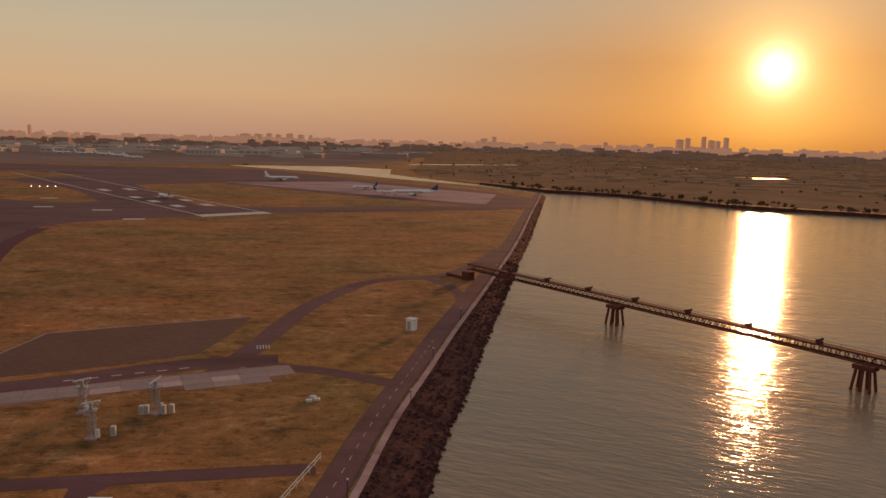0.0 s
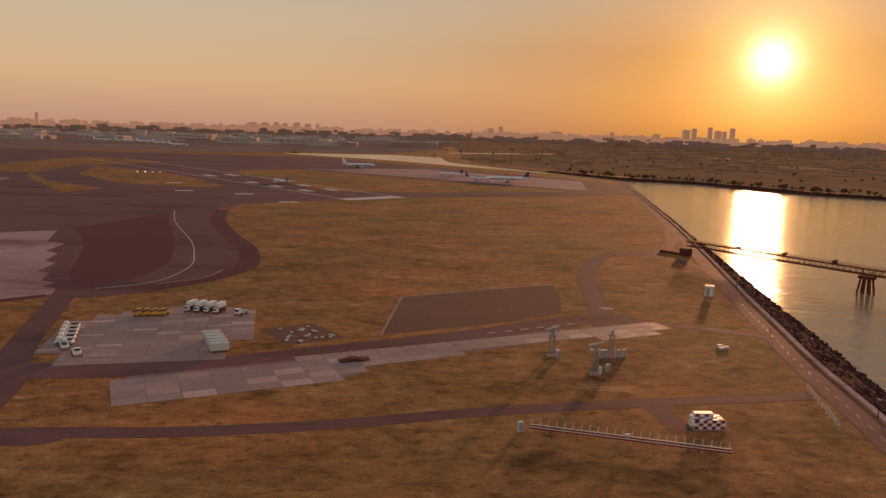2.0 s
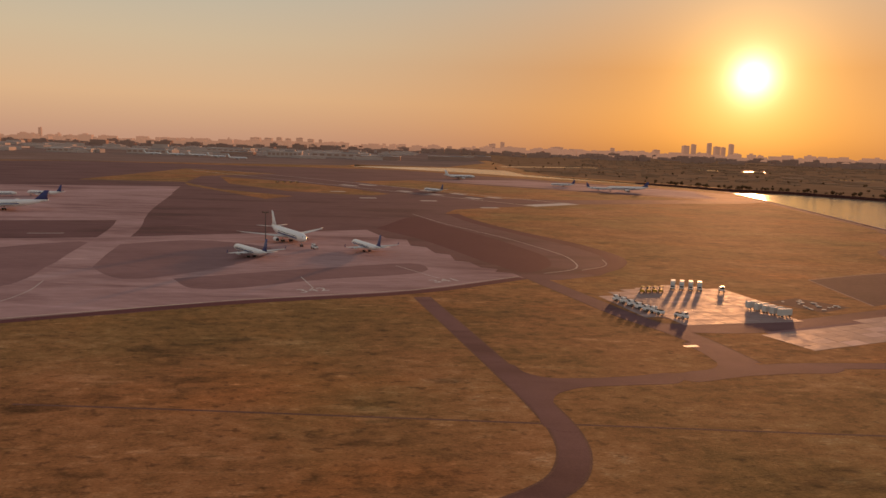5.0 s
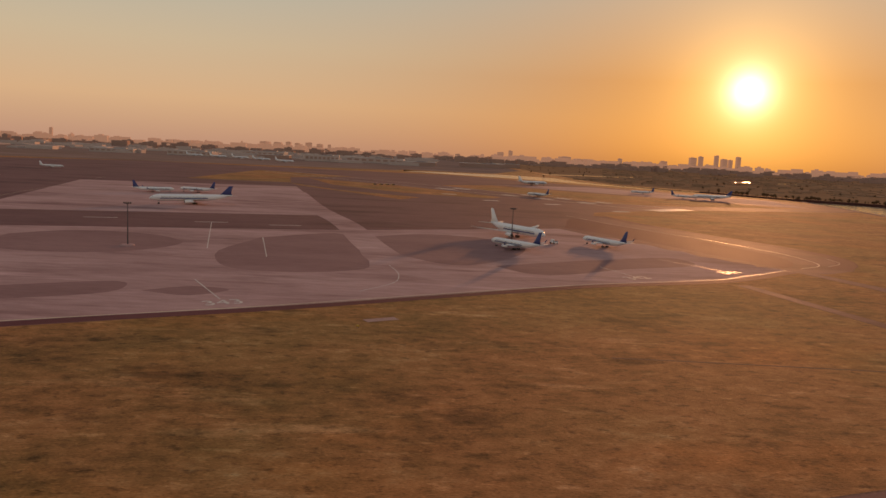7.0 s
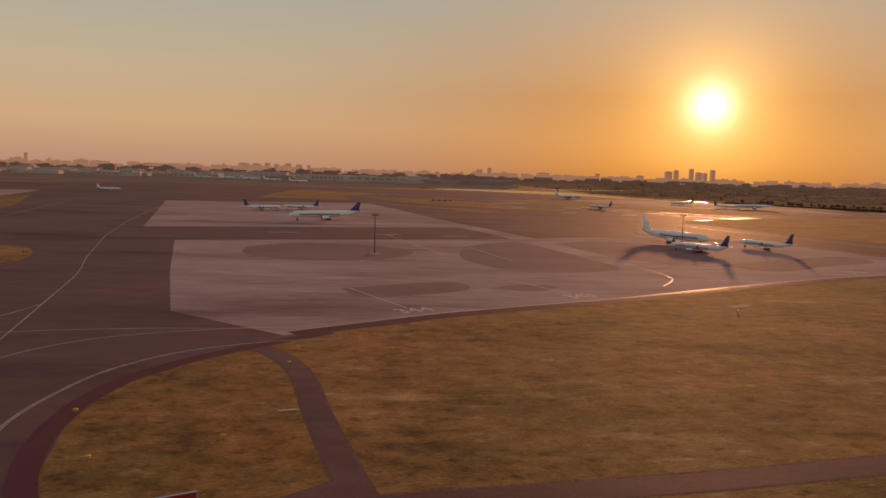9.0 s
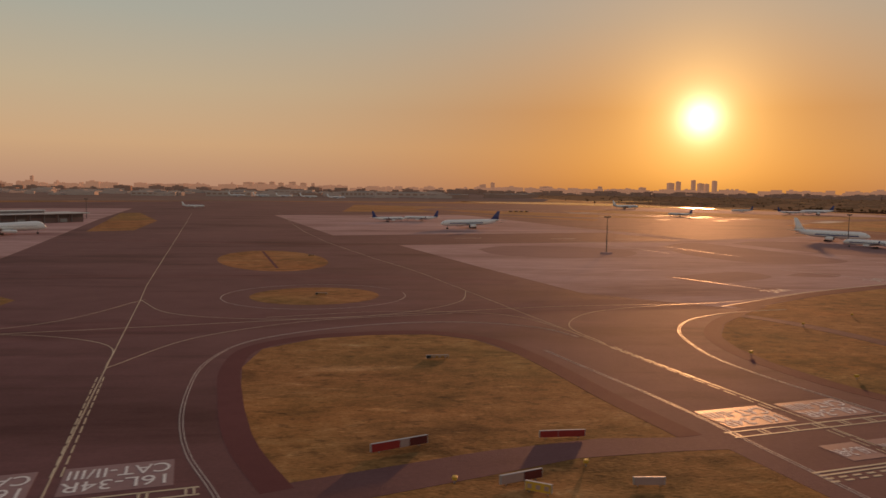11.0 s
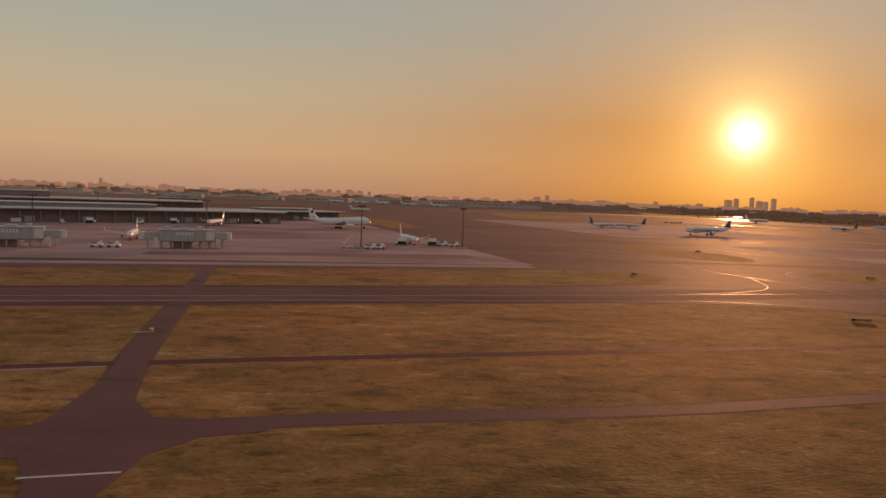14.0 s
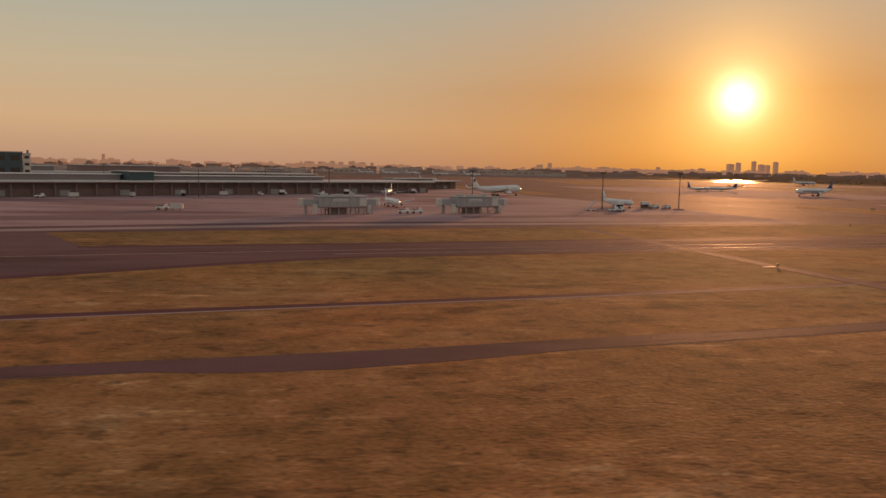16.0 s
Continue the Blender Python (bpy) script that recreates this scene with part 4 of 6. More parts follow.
jumbo = aircraft(JUMBO_L, 1.32, 24.5, 7.4, "white four-engined jumbo jet parked near the terminal", WHITE, None, True, 4, "jumbo_jet")
jumbo.matrix_world = pose(-497.6, 186.0, 0.012, 0, 0, 36)
for s in (-1, 1):
    part("tail_mark", box(bmesh.new(), -0.445 * JUMBO_L, s * 0.1, 6.1, 1.0, 0.05, 1.1, 0, 0.02), RED, jumbo, "dark red patch on the fin")
narrow_white = aircraft(17.0, 0.8, 14.0, 4.9, "white narrow-body airliner with a white tail at its stand", WHITE, None)
narrow_white.matrix_world = park(narrow_white, (-535.2, 78.3), (-538.9, 93.0), 17.0)
copy_thing(narrow_white, park(narrow_white, (-468.4, 98.0), (-472.7, 112.1), 17.0))
copy_thing(narrow_white, pose(-540.5, 172, 0.012, 0, 0, -95))
copy_thing(narrow_white, pose(-519, 529, 0.007, 0, 0, 12))
copy_thing(narrow_white, pose(-650, 88, 0.012, 0, 0, -60))
copy_thing(narrow_white, pose(-640, 300, 0.012, 0, 0, -80))
for x, y, r in ((-618, 1226, 10), (-575, 1210, 15), (-535, 1193, 20), (-490, 1140, 10), (-442, 1074, 5)):
    tagged(copy_thing(wide, pose(x, y, 0.0, 0, 0, r)), "white airliner in a far row before the terminal")


# ---------------------------------------------------------------- poles, signs, antennas
def flood_mast(x, y, h):
    ob = root("floodlight_mast", pose(x, y, 0), "tall slender grey floodlight mast on the apron", "floodlight", "apron masts")
    part("pole", tube(bmesh.new(), (0, 0, 0), (0, 0, h), 0.17, 8, 0.09), MAST, ob)
    bm = bmesh.new()
    bmesh.ops.create_cone(bm, cap_ends=True, segments=14, radius1=1.7, radius2=1.45, depth=0.35, matrix=Matrix.Translation((0, 0, 0.17)))
    part("base", bm, CONCRETE, ob, "round concrete base")
    bm = bmesh.new()
    box(bm, 0, 0, h + 0.05, 1.7, 0.16, 0.14)
    box(bm, 0, 0, h + 0.05, 0.16, 1.2, 0.14)
    head = part("crossarm", bm, MAST, ob)
    for i in range(4):
        part("floodlight", box(bmesh.new(), -0.75 + i * 0.5, -0.16, h + 0.28, 0.34, 0.2, 0.3, 0, 0.03), MAST, head)
    return ob


mast = flood_mast(-308.3, 125.0, 9.9)
for x, y in ((-551.3, 65.5), (-515.9, 73.2), (-481.0, 79.5), (-456.1, 92), (-597.2, 117.4), (-591.7, 193.9), (-518, 312), (-212.5, 166), (-574, 210), (-645, 165)):
    copy_thing(mast, pose(x, y, 0.005, 0, 0, random.uniform(0, 30)))


def board_sign(a, b, h, panels, label, group="runway signs"):
    """Low sign board between two ground points; panels: material shares along it."""
    a, b = Vector(a), Vector(b)
    w = (b - a).length
    ob = root("airfield_sign", pose(a.x, a.y, 0, 0, 0, math.degrees(math.atan2((b - a).y, (b - a).x))), label, "sign", group)
    part("cabinet", box(bmesh.new(), w / 2, 0.06, h * 0.58, w, 0.16, h * 0.8, 0, 0.02), GREY, ob)
    x = 0.04
    for share, mat, bars in panels:
        pw = share * (w - 0.08)
        pn = part("panel", box(bmesh.new(), x + pw / 2, -0.03, h * 0.58, pw - 0.03, 0.03, h * 0.72), mat, ob)
        for i in range(bars):
            part("character_bar", box(bmesh.new(), x + pw * (i + 0.5) / bars, -0.052, h * 0.58, pw / bars * 0.5, 0.012, h * 0.36), SIGNWHITE if mat is not SIGNWHITE else RED, pn)
        x += pw
    for i in (0.15, 0.85):
        part("leg", tube(bmesh.new(), (w * i, 0.06, 0), (w * i, 0.06, h * 0.25), 0.04), STEEL, ob)
    return ob


SIGN_TXT = "white and red runway sign board standing in grass"
board_sign((-370.3, -31.8), (-366.5, -30.0), 0.72, [(0.5, RED, 0), (0.17, SIGNWHITE, 0), (0.33, DARK_RED, 0)], SIGN_TXT)
board_sign((-358.7, -29.2), (-355.4, -29.0), 0.62, [(0.4, RED, 0), (0.6, RED, 0)], SIGN_TXT)
board_sign((-362.7, -37.5), (-360.0, -36.4), 0.7, [(0.55, SIGNWHITE, 0), (0.45, DARK_RED, 0)], SIGN_TXT)
board_sign((-354.9, -37.8), (-353.0, -37.9), 0.6, [(1.0, SIGNWHITE, 0)], "pale low sign board standing in grass")
board_sign((-410.1, -43.4), (-405.8, -43.5), 0.6, [(0.34, DARK_RED, 0), (0.32, SIGNWHITE, 0), (0.34, RED, 0)], SIGN_TXT)
board_sign((-407.0, -50.4), (-403.9, -50.6), 0.6, [(0.42, DARK_RED, 0), (0.58, SIGNWHITE, 0)], SIGN_TXT)
board_sign((-319.0, -21.9), (-316.1, -20.5), 0.85, [(1.0, RED, 0)], "red runway sign board seen in low sun")
board_sign((-361.4, -38.2), (-360.0, -39.0), 0.7, [(1.0, YELLOWP, 3)], "small yellow taxiway sign in grass", "taxi signs")
for a, b in (((-365.2, -4.2), (-362.9, -4.1)), ((-416.6, -16.2), (-414.2, -16.4)), ((-380.5, 42), (-378.6, 42)), ((-428.5, 33.5), (-427.5, 33.4)), ((-388.5, 112), (-387, 112))):
    board_sign(a, b, 0.42, [(0.2, DARK, 0), (0.8, SIGN_YELLOW, 3)], "low black and yellow taxiway sign in grass", "taxi signs")


def edge_light(x, y):
    ob = root("edge_light", pose(x, y, 0), "small boxy airfield light with orange body", "light", "airfield lights")
    part("stem", tube(bmesh.new(), (0, 0, 0), (0, 0, 0.22), 0.05), STEEL, ob)
    part("lamp_body", box(bmesh.new(), 0, 0, 0.33, 0.4, 0.3, 0.24, 0, 0.05), YELLOWP, ob, "weathered orange lamp body")
    return ob


el = edge_light(-415.8, -43.5)
for x, y in ((-405.2, -46), (-365.3, -36.8), (-356.8, -34.4), (-325.5, -13.5), (-317, -9), (-330.5, -3), (-440.5, 33.6), (-489.5, -36.5), (-315, 14), (-303.8, 21.1), (-326, -27), (-247.8, 51)):
    copy_thing(el, pose(x, y, 0, 0, 0, random.uniform(0, 90)))


def antenna_tower(x, y, h, turn):
    ob = root("antenna_tower", pose(x, y, 0, 0, 0, turn), "grey lattice antenna tower with a tilted bar on top", "tower", "antenna towers")
    part("footing", box(bmesh.new(), 0, 0, 0.12, 1.5, 1.5, 0.24, 0, 0.03), CONCRETE, ob, "pale concrete footing")
    legs = [(-0.42, -0.42), (0.42, -0.42), (0.42, 0.42), (-0.42, 0.42)]
    for a, b in legs:
        part("leg", tube(bmesh.new(), (a, b, 0.2), (a * 0.8, b * 0.8, h * 0.8), 0.06), STEEL, ob)
    bm = bmesh.new()
    for k in range(5):
        z0, z1 = 0.25 + k * h * 0.155, 0.25 + (k + 1) * h * 0.155
        for i in range(4):
            a, b = legs[i], legs[(i + 1) % 4]
            tube(bm, (*a, z0), (b[0] * 0.95, b[1] * 0.95, z1), 0.03, 4)
            tube(bm, (*a, z1), (*b, z1), 0.03, 4)
    part("lattice", bm, STEEL, ob)
    part("platform", box(bmesh.new(), 0, 0, h * 0.8, 1.5, 1.3, 0.1), STEEL, ob)
    bm = bmesh.new()
    for a, b in ((-0.7, -0.6), (0.7, -0.6), (0.7, 0.6), (-0.7, 0.6)):
        tube(bm, (a, b, h * 0.8), (a, b, h * 0.93), 0.025, 4)
    for a, b in (((-0.7, -0.6), (0.7, -0.6)), ((0.7, -0.6), (0.7, 0.6)), ((0.7, 0.6), (-0.7, 0.6)), ((-0.7, 0.6), (-0.7, -0.6))):
        tube(bm, (*a, h * 0.93), (*b, h * 0.93), 0.025, 4)
    part("railing", bm, STEEL, ob)
    part("mount", box(bmesh.new(), 0, 0, h * 0.9, 0.4, 0.4, h * 0.16, 0, 0.04), STEEL, ob)
    bm = bmesh.new()
    tube(bm, (-1.1, 0, h * 0.96), (1.1, 0, h * 1.06), 0.13, 8)
    part("antenna_bar", bm, OFFWHITE, ob, "pale tilted antenna bar")
    part("ladder_box", box(bmesh.new(), 0.75, -0.3, 0.75, 0.5, 0.4, 1.1, 0, 0.03), OFFWHITE, ob)
    return ob


tower = antenna_tower(-45.4, 88.8, 4.6, 5)
for x, y, r in ((-50.5, 97.2, 8), (-40.9, 97.8, 70)):
    copy_thing(tower, pose(x, y, 0, 0, 0, r))


def cabinet(x, y, h=1.3, w=0.6):
    ob = root("equipment_cabinet", pose(x, y, 0, 0, 0, 10), "small white equipment cabinet beside the antenna towers", "cabinet", "cabinets")
    part("body", box(bmesh.new(), 0, 0, h / 2, w, w * 0.8, h, 0, 0.04), OFFWHITE, ob)
    part("door", box(bmesh.new(), 0, -w * 0.42, h * 0.52, w * 0.8, 0.03, h * 0.8), GREY, ob)
    part("plinth", box(bmesh.new(), 0, 0, 0.05, w * 1.2, w, 0.1), CONCRETE_PALE, ob)
    return ob


cab = cabinet(-43.2, 89.8)
for x, y in ((-49.6, 96.4), (-42.6, 97.2), (-42.0, 97.4), (-39.8, 97.6), (-58.6, 66.4), (-38.8, 98)):
    copy_thing(cab, pose(x, y, 0, 0, 0, random.uniform(0, 20)))


def localizer_array():
    a, b = Vector((-57.6, 66.2)), Vector((-35.9, 60.4))
    d = (b - a).normalized()
    ob = root("localizer_antenna", pose(a.x, a.y, 0, 0, 0, math.degrees(math.atan2(d.y, d.x))), "long red and white antenna array standing low over grass", "antenna")
    w = (b - a).length
    for k, z in enumerate((0.75, 0.95)):
        part("beam", box(bmesh.new(), w / 2, k * 0.32, z, w, 0.15, 0.06, 0, 0.01), OFFWHITE, ob, "pale beam")
        part("beam_web", box(bmesh.new(), w / 2, k * 0.32, z - 0.12, w, 0.12, 0.16), RED, ob, "red web under the pale beam")
    for i in range(24):
        x = 0.2 + i * (w - 0.4) / 23
        el = part("element", tube(bmesh.new(), (x, 0.5, 0.9), (x + 0.1, 0.95, 1.5), 0.04, 5), OFFWHITE, ob, "slim white antenna element")
        if i % 2 == 0:
            part("leg", tube(bmesh.new(), (x, 0.1, 0), (x, 0.1, 0.8), 0.045, 5), OFFWHITE, ob)
    part("feed_box", box(bmesh.new(), w * 0.5, 0.1, 1.15, 0.6, 0.4, 0.35, 0, 0.03), OFFWHITE, ob)
    return ob


localizer_array()


def checkered_hut():
    ob = root("equipment_hut", pose(-35.6, 69.3, 0, 0, 0, 2), "low equipment hut painted in red and white checks", "hut")
    part("body", box(bmesh.new(), 0, 0, 0.7, 3.7, 2.0, 1.2, 0, 0.05), WHITE, ob, "white hut walls")
    part("plinth", box(bmesh.new(), 0, 0, 0.08, 4.0, 2.3, 0.16), CONCRETE_PALE, ob)
    up = part("upper_unit", box(bmesh.new(), -0.35, 0.5, 1.5, 2.4, 0.9, 0.5, 0, 0.05), WHITE, ob)
    for i in range(7):
        for j in range(3):
            if (i + j) % 2 == 0:
                part("check", box(bmesh.new(), -1.59 + i * 0.53, -1.005, 0.32 + j * 0.39, 0.52, 0.014, 0.38), RED, ob, "red painted square")
    for i in range(5):
        for j in range(4):
            if (i + j) % 2 == 0:
                part("check", box(bmesh.new(), -1.5 + i * 0.75, -0.75 + j * 0.5, 1.306, 0.74, 0.49, 0.012), RED if j < 2 else OFFWHITE, ob)
    for i in range(4):
        if i % 2 == 0:
            part("check", box(bmesh.new(), -1.2 + i * 0.6, 0.042, 1.5, 0.55, 0.014, 0.4), RED, up)
    for s in (-1, 1):
        part("tank_end", tube(bmesh.new(), (s * 1.85, -0.4, 0.65), (s * 2.1, -0.4, 0.65), 0.42, 12), WHITE, ob)
    return ob


checkered_hut()
kiosk = root("white_kiosk", pose(-8.4, 146.2, 0, 0, 0, -25), "small white kiosk standing on grass near the seawall", "kiosk")
part("body", box(bmesh.new(), 0, 0, 1.2, 1.7, 1.6, 2.2, 0, 0.06), WHITE, kiosk)
part("roof", box(bmesh.new(), 0, 0, 2.36, 1.95, 1.85, 0.14), OFFWHITE, kiosk)
part("door", box(bmesh.new(), -0.2, -0.82, 1.1, 0.75, 0.04, 1.7), GREY, kiosk)
part("plinth", box(bmesh.new(), 0, 0, 0.06, 2.1, 2.0, 0.12), CONCRETE_PALE, kiosk)
for x, y in ((-21.2, 103.7), (-20.2, 104.3), (-20.9, 105.2)):
    ob = root("concrete_block", pose(x, y, 0, 0, 0, random.uniform(-20, 20)), "pale concrete block lying on bare soil", "block", "blocks")
    part("block", box(bmesh.new(), 0, 0, 0.22, 0.9, 0.6, 0.4, 0, 0.05), OFFWHITE, ob)


def fence(a, b, n):
    a, b = Vector(a), Vector(b)
    ob = root("guard_fence", pose(a.x, a.y, 0), "low pale guard fence beside the seawall road", "fence")
    for i in range(n):
        p = (b - a) * (i / (n - 1))
        part("post", tube(bmesh.new(), (p.x, p.y, 0), (p.x, p.y, 1.0), 0.05, 6), OFFWHITE, ob)
    for z in (0.5, 0.95):
        part("rail", tube(bmesh.new(), (0, 0, z), ((b - a).x, (b - a).y, z), 0.045, 6), OFFWHITE, ob)


fence((-16.3, 84.0), (-19.2, 69.5), 9)
for x, y in ((-6.6, 103), (-11.9, 74), (-3.8, 125), (1.5, 156), (13, 214), (34, 340), (-14.8, 50)):
    ob = root("marker_post", pose(x, y, 0), "slim dark marker post on the seawall", "post", "seawall posts")
    part("shaft", tube(bmesh.new(), (0, 0, 0), (0, 0, 2.4), 0.06, 6), DARK, ob)
    part("cap", box(bmesh.new(), 0, 0, 2.45, 0.22, 0.22, 0.16, 0, 0.03), OFFWHITE, ob)


# ---------------------------------------------------------------- approach light jetty
def jetty():
    a = Vector((7.2, 199.5))
    d = (Vector((67.8, 120.5)) - Vector((36, 162.5))).normalized()
    total, z0, z1, hw = 160.0, 3.05, 4.45, 0.75
    ob = root("approach_light_jetty", pose(a.x, a.y, 0, 0, 0, math.degrees(math.atan2(d.y, d.x))), "long rust-red steel truss walkway on piers over the river", "jetty")
    for y in (-hw, hw):
        for z in (z0, z1):
            part("chord", box(bmesh.new(), total / 2 - 4, y, z, total, 0.24, 0.28), RUST, ob)
        bm = bmesh.new()
        step = 1.45
        for i in range(int(total / step)):
            x = -4 + i * step
            tube(bm, (x, y, z0), (x + step / 2, y, z1), 0.075, 4)
            tube(bm, (x + step / 2, y, z1), (x + step, y, z0), 0.075, 4)
        part("web", bm, RUST, ob, "zigzag truss bracing")
    part("deck", box(bmesh.new(), total / 2 - 4, 0, z1 + 0.14, total, 1.7, 0.08), RUST, ob)
    part("lower_deck", box(bmesh.new(), total / 2 - 4, 0, z0 - 0.08, total, 1.2, 0.06), RUST, ob)
    for y in (-0.82, 0.82):
        bm = bmesh.new()
        for i in range(0, int(total / 2.2)):
            tube(bm, (-4 + i * 2.2, y, z1 + 0.1), (-4 + i * 2.2, y, z1 + 0.55), 0.025, 4)
        tube(bm, (-4, y, z1 + 0.55), (total - 4, y, z1 + 0.55), 0.03, 4)
        part("handrail", bm, RUST, ob)
    for k in range(3):
        x = (Vector((36, 162.5)) - a).dot(d) + k * 52.7
        cap = part("pier_cap", box(bmesh.new(), x, 0, 2.35, 3.4, 2.4, 0.75, 0, 0.06), RUST, ob, "dark pier cap")
        for u in (-1.1, 0, 1.1):
            for v in (-0.85, 0.85):
                part("pile", tube(bmesh.new(), (x + u, v, 1.9), (x + u * 1.55, v * 1.6, -3.6), 0.26, 8), RUST, cap)
        for s in (-1, 1):
            part("strut", tube(bmesh.new(), (x + s * 0.3, 0, 2.7), (x + s * 1.6, 0, z1), 0.1, 6), RUST, cap)
    for i in range(11):
        x = 12.5 + i * 13.2
        lb = part("light_bar", box(bmesh.new(), x, 0, z1 + 0.62, 0.25, 2.6, 0.14), RUST, ob)
        for j in range(5):
            part("lamp", box(bmesh.new(), x - 0.02, -1.1 + j * 0.55, z1 + 0.8, 0.3, 0.26, 0.26, 0, 0.05), DARK, lb)
        part("lamp_frame", box(bmesh.new(), x, 0, z1 + 0.38, 0.9, 0.9, 0.36), RUST, lb)
    part("abutment", box(bmesh.new(), -4.5, 0, 1.1, 3.0, 2.2, 2.2, 0, 0.1), RUST, ob, "dark landing block")
    part("landing_ramp", box(bmesh.new(), -9.5, -0.2, 0.35, 7.0, 1.6, 0.7, 0, 0.08), RUST, ob)


jetty()


# ---------------------------------------------------------------- ground vehicles
def wheels(ob, xs, hw, r):
    for x in xs:
        for y in (-hw, hw):
            w = part("wheel", tube(bmesh.new(), (x, y - 0.08, r), (x, y + 0.08, r), r, 10), DARK, ob, "black tyre")
            part("hub", tube(bmesh.new(), (x, y - 0.09, r), (x, y + 0.09, r), r * 0.45, 8), GREY, w)


def high_lift_truck():
    ob = root("catering_truck", pose(0, 0, 0), "white high-lift service truck parked on the equipment yard", "truck", "high-lift trucks")
    wheels(ob, (-1.2, 0.1, 1.5), 0.5, 0.26)
    part("chassis", box(bmesh.new(), 0.1, 0, 0.42, 4.0, 0.9, 0.18), DARK, ob)
    cab = part("cab", box(bmesh.new(), 1.65, 0, 0.95, 0.9, 1.1, 0.95, 0, 0.1), WHITE, ob)
    part("windscreen", box(bmesh.new(), 2.09, 0, 1.12, 0.05, 0.95, 0.4), GLASS, cab)
    body = part("box_body", box(bmesh.new(), -0.4, 0, 1.85, 2.9, 1.15, 1.1, 0, 0.05), WHITE, ob)
    part("lift_frame", box(bmesh.new(), -0.4, 0, 0.92, 2.6, 1.0, 0.72, 0, 0.04), DARK, ob, "dark lifting frame")
    part("shutter", box(bmesh.new(), -1.87, 0, 1.75, 0.04, 0.9, 1.1), GREY, body)
    part("walkway", box(bmesh.new(), 1.4, 0, 1.62, 0.9, 1.0, 0.08), GREY, body)
    for s in (-0.35, 0.35):
        part("scissor_arm", tube(bmesh.new(), (-1.4, s, 0.5), (0.6, s, 1.1), 0.06, 6), DARK, ob)
    return ob


def tow_tractor():
    ob = root("tow_tractor", pose(0, 0, 0), "low white aircraft tow tractor with dark wheels", "tractor", "tow tractors")
    wheels(ob, (-0.8, 0.85), 0.58, 0.3)
    part("body", box(bmesh.new(), 0, 0, 0.55, 2.7, 1.15, 0.5, 0, 0.1), WHITE, ob)
    cab = part("cab", box(bmesh.new(), 0.75, 0, 1.05, 0.75, 0.95, 0.55, 0, 0.08), WHITE, ob)
    part("window", box(bmesh.new(), 1.12, 0, 1.1, 0.04, 0.8, 0.3), GLASS, cab)
    part("engine_cover", box(bmesh.new(), -0.6, 0, 0.88, 1.1, 0.8, 0.2, 0, 0.05), DARK, ob, "dark engine cover")
    part("beacon_pole", tube(bmesh.new(), (0.2, 0.3, 0.8), (0.2, 0.3, 1.6), 0.04, 6), DARK, ob)
    return ob


def belt_loader():
    ob = root("belt_loader", pose(0, 0, 0), "small yellow belt loader parked in a row", "loader", "belt loaders")
    wheels(ob, (-0.7, 0.7), 0.4, 0.22)
    part("body", box(bmesh.new(), 0, 0, 0.45, 2.2, 0.85, 0.4, 0, 0.06), YELLOWP, ob)
    cab = part("canopy", box(bmesh.new(), 0.2, 0.1, 1.3, 0.9, 0.7, 0.08), YELLOWP, ob)
    for x, y in ((-0.2, -0.2), (0.6, -0.2), (-0.2, 0.4), (0.6, 0.4)):
        part("post", tube(bmesh.new(), (x, y, 0.6), (x, y, 1.3), 0.03, 5), DARK, cab)
    bm = bmesh.new()
    tube(bm, (-1.3, -0.25, 0.75), (1.4, -0.25, 1.0), 0.14, 4)
    part("belt", bm, DARK, ob, "dark conveyor belt")
    return ob


def flatbed():
    ob = root("flatbed_truck", pose(0, 0, 0), "small white flatbed truck beside the yard edge", "truck")
    wheels(ob, (-0.9, 0.9), 0.5, 0.24)
    part("bed", box(bmesh.new(), -0.5, 0, 0.62, 2.2, 1.1, 0.16), GREY, ob)
    cab = part("cab", box(bmesh.new(), 1.05, 0, 0.95, 0.9, 1.1, 0.95, 0, 0.12), WHITE, ob)
    part("windscreen", box(bmesh.new(), 1.5, 0, 1.1, 0.05, 0.9, 0.36), GLASS, cab)
    return ob


def container():
    ob = root("box_trailer", pose(0, 0, 0), "white ribbed box trailer parked in a row", "trailer", "box trailers")
    wheels(ob, (-1.1, 1.1), 0.5, 0.2)
    body = part("body", box(bmesh.new(), 0, 0, 1.15, 3.6, 1.25, 1.5, 0, 0.04), OFFWHITE, ob)
    for i in range(5):
        part("rib", box(bmesh.new(), -1.5 + i * 0.75, 0, 1.92, 0.1, 1.22, 0.05), GREY, body)
    part("door", box(bmesh.new(), 1.82, 0, 1.15, 0.04, 1.05, 1.3), OFFWHITE, body)
    part("drawbar", tube(bmesh.new(), (-1.8, 0, 0.4), (-2.4, 0, 0.35), 0.05, 5), DARK, ob)
    return ob


def put(ob, x, y, turn, z=0.03, size=1.0):
    ob.matrix_world = pose(x, y, z, 0, 0, turn) @ Matrix.Scale(size, 4)
    return ob


lift = put(high_lift_truck(), -114.8, 120.4, 250, size=0.8)
for i in range(1, 4):
    copy_thing(lift, pose(-114.8 + i * 1.85, 120.4 - i * 0.3, 0.03, 0, 0, 250 + random.uniform(-4, 4)))
put(flatbed(), -104.9, 118.2, 250)
belt = put(belt_loader(), -122.8, 115.8, 255)
for i in range(1, 4):
    copy_thing(belt, pose(-122.8 + i * 1.4, 115.8 + i * 0.25, 0.03, 0, 0, 255 + random.uniform(-5, 5)))
tow = put(tow_tractor(), -130.2, 105.6, 190)
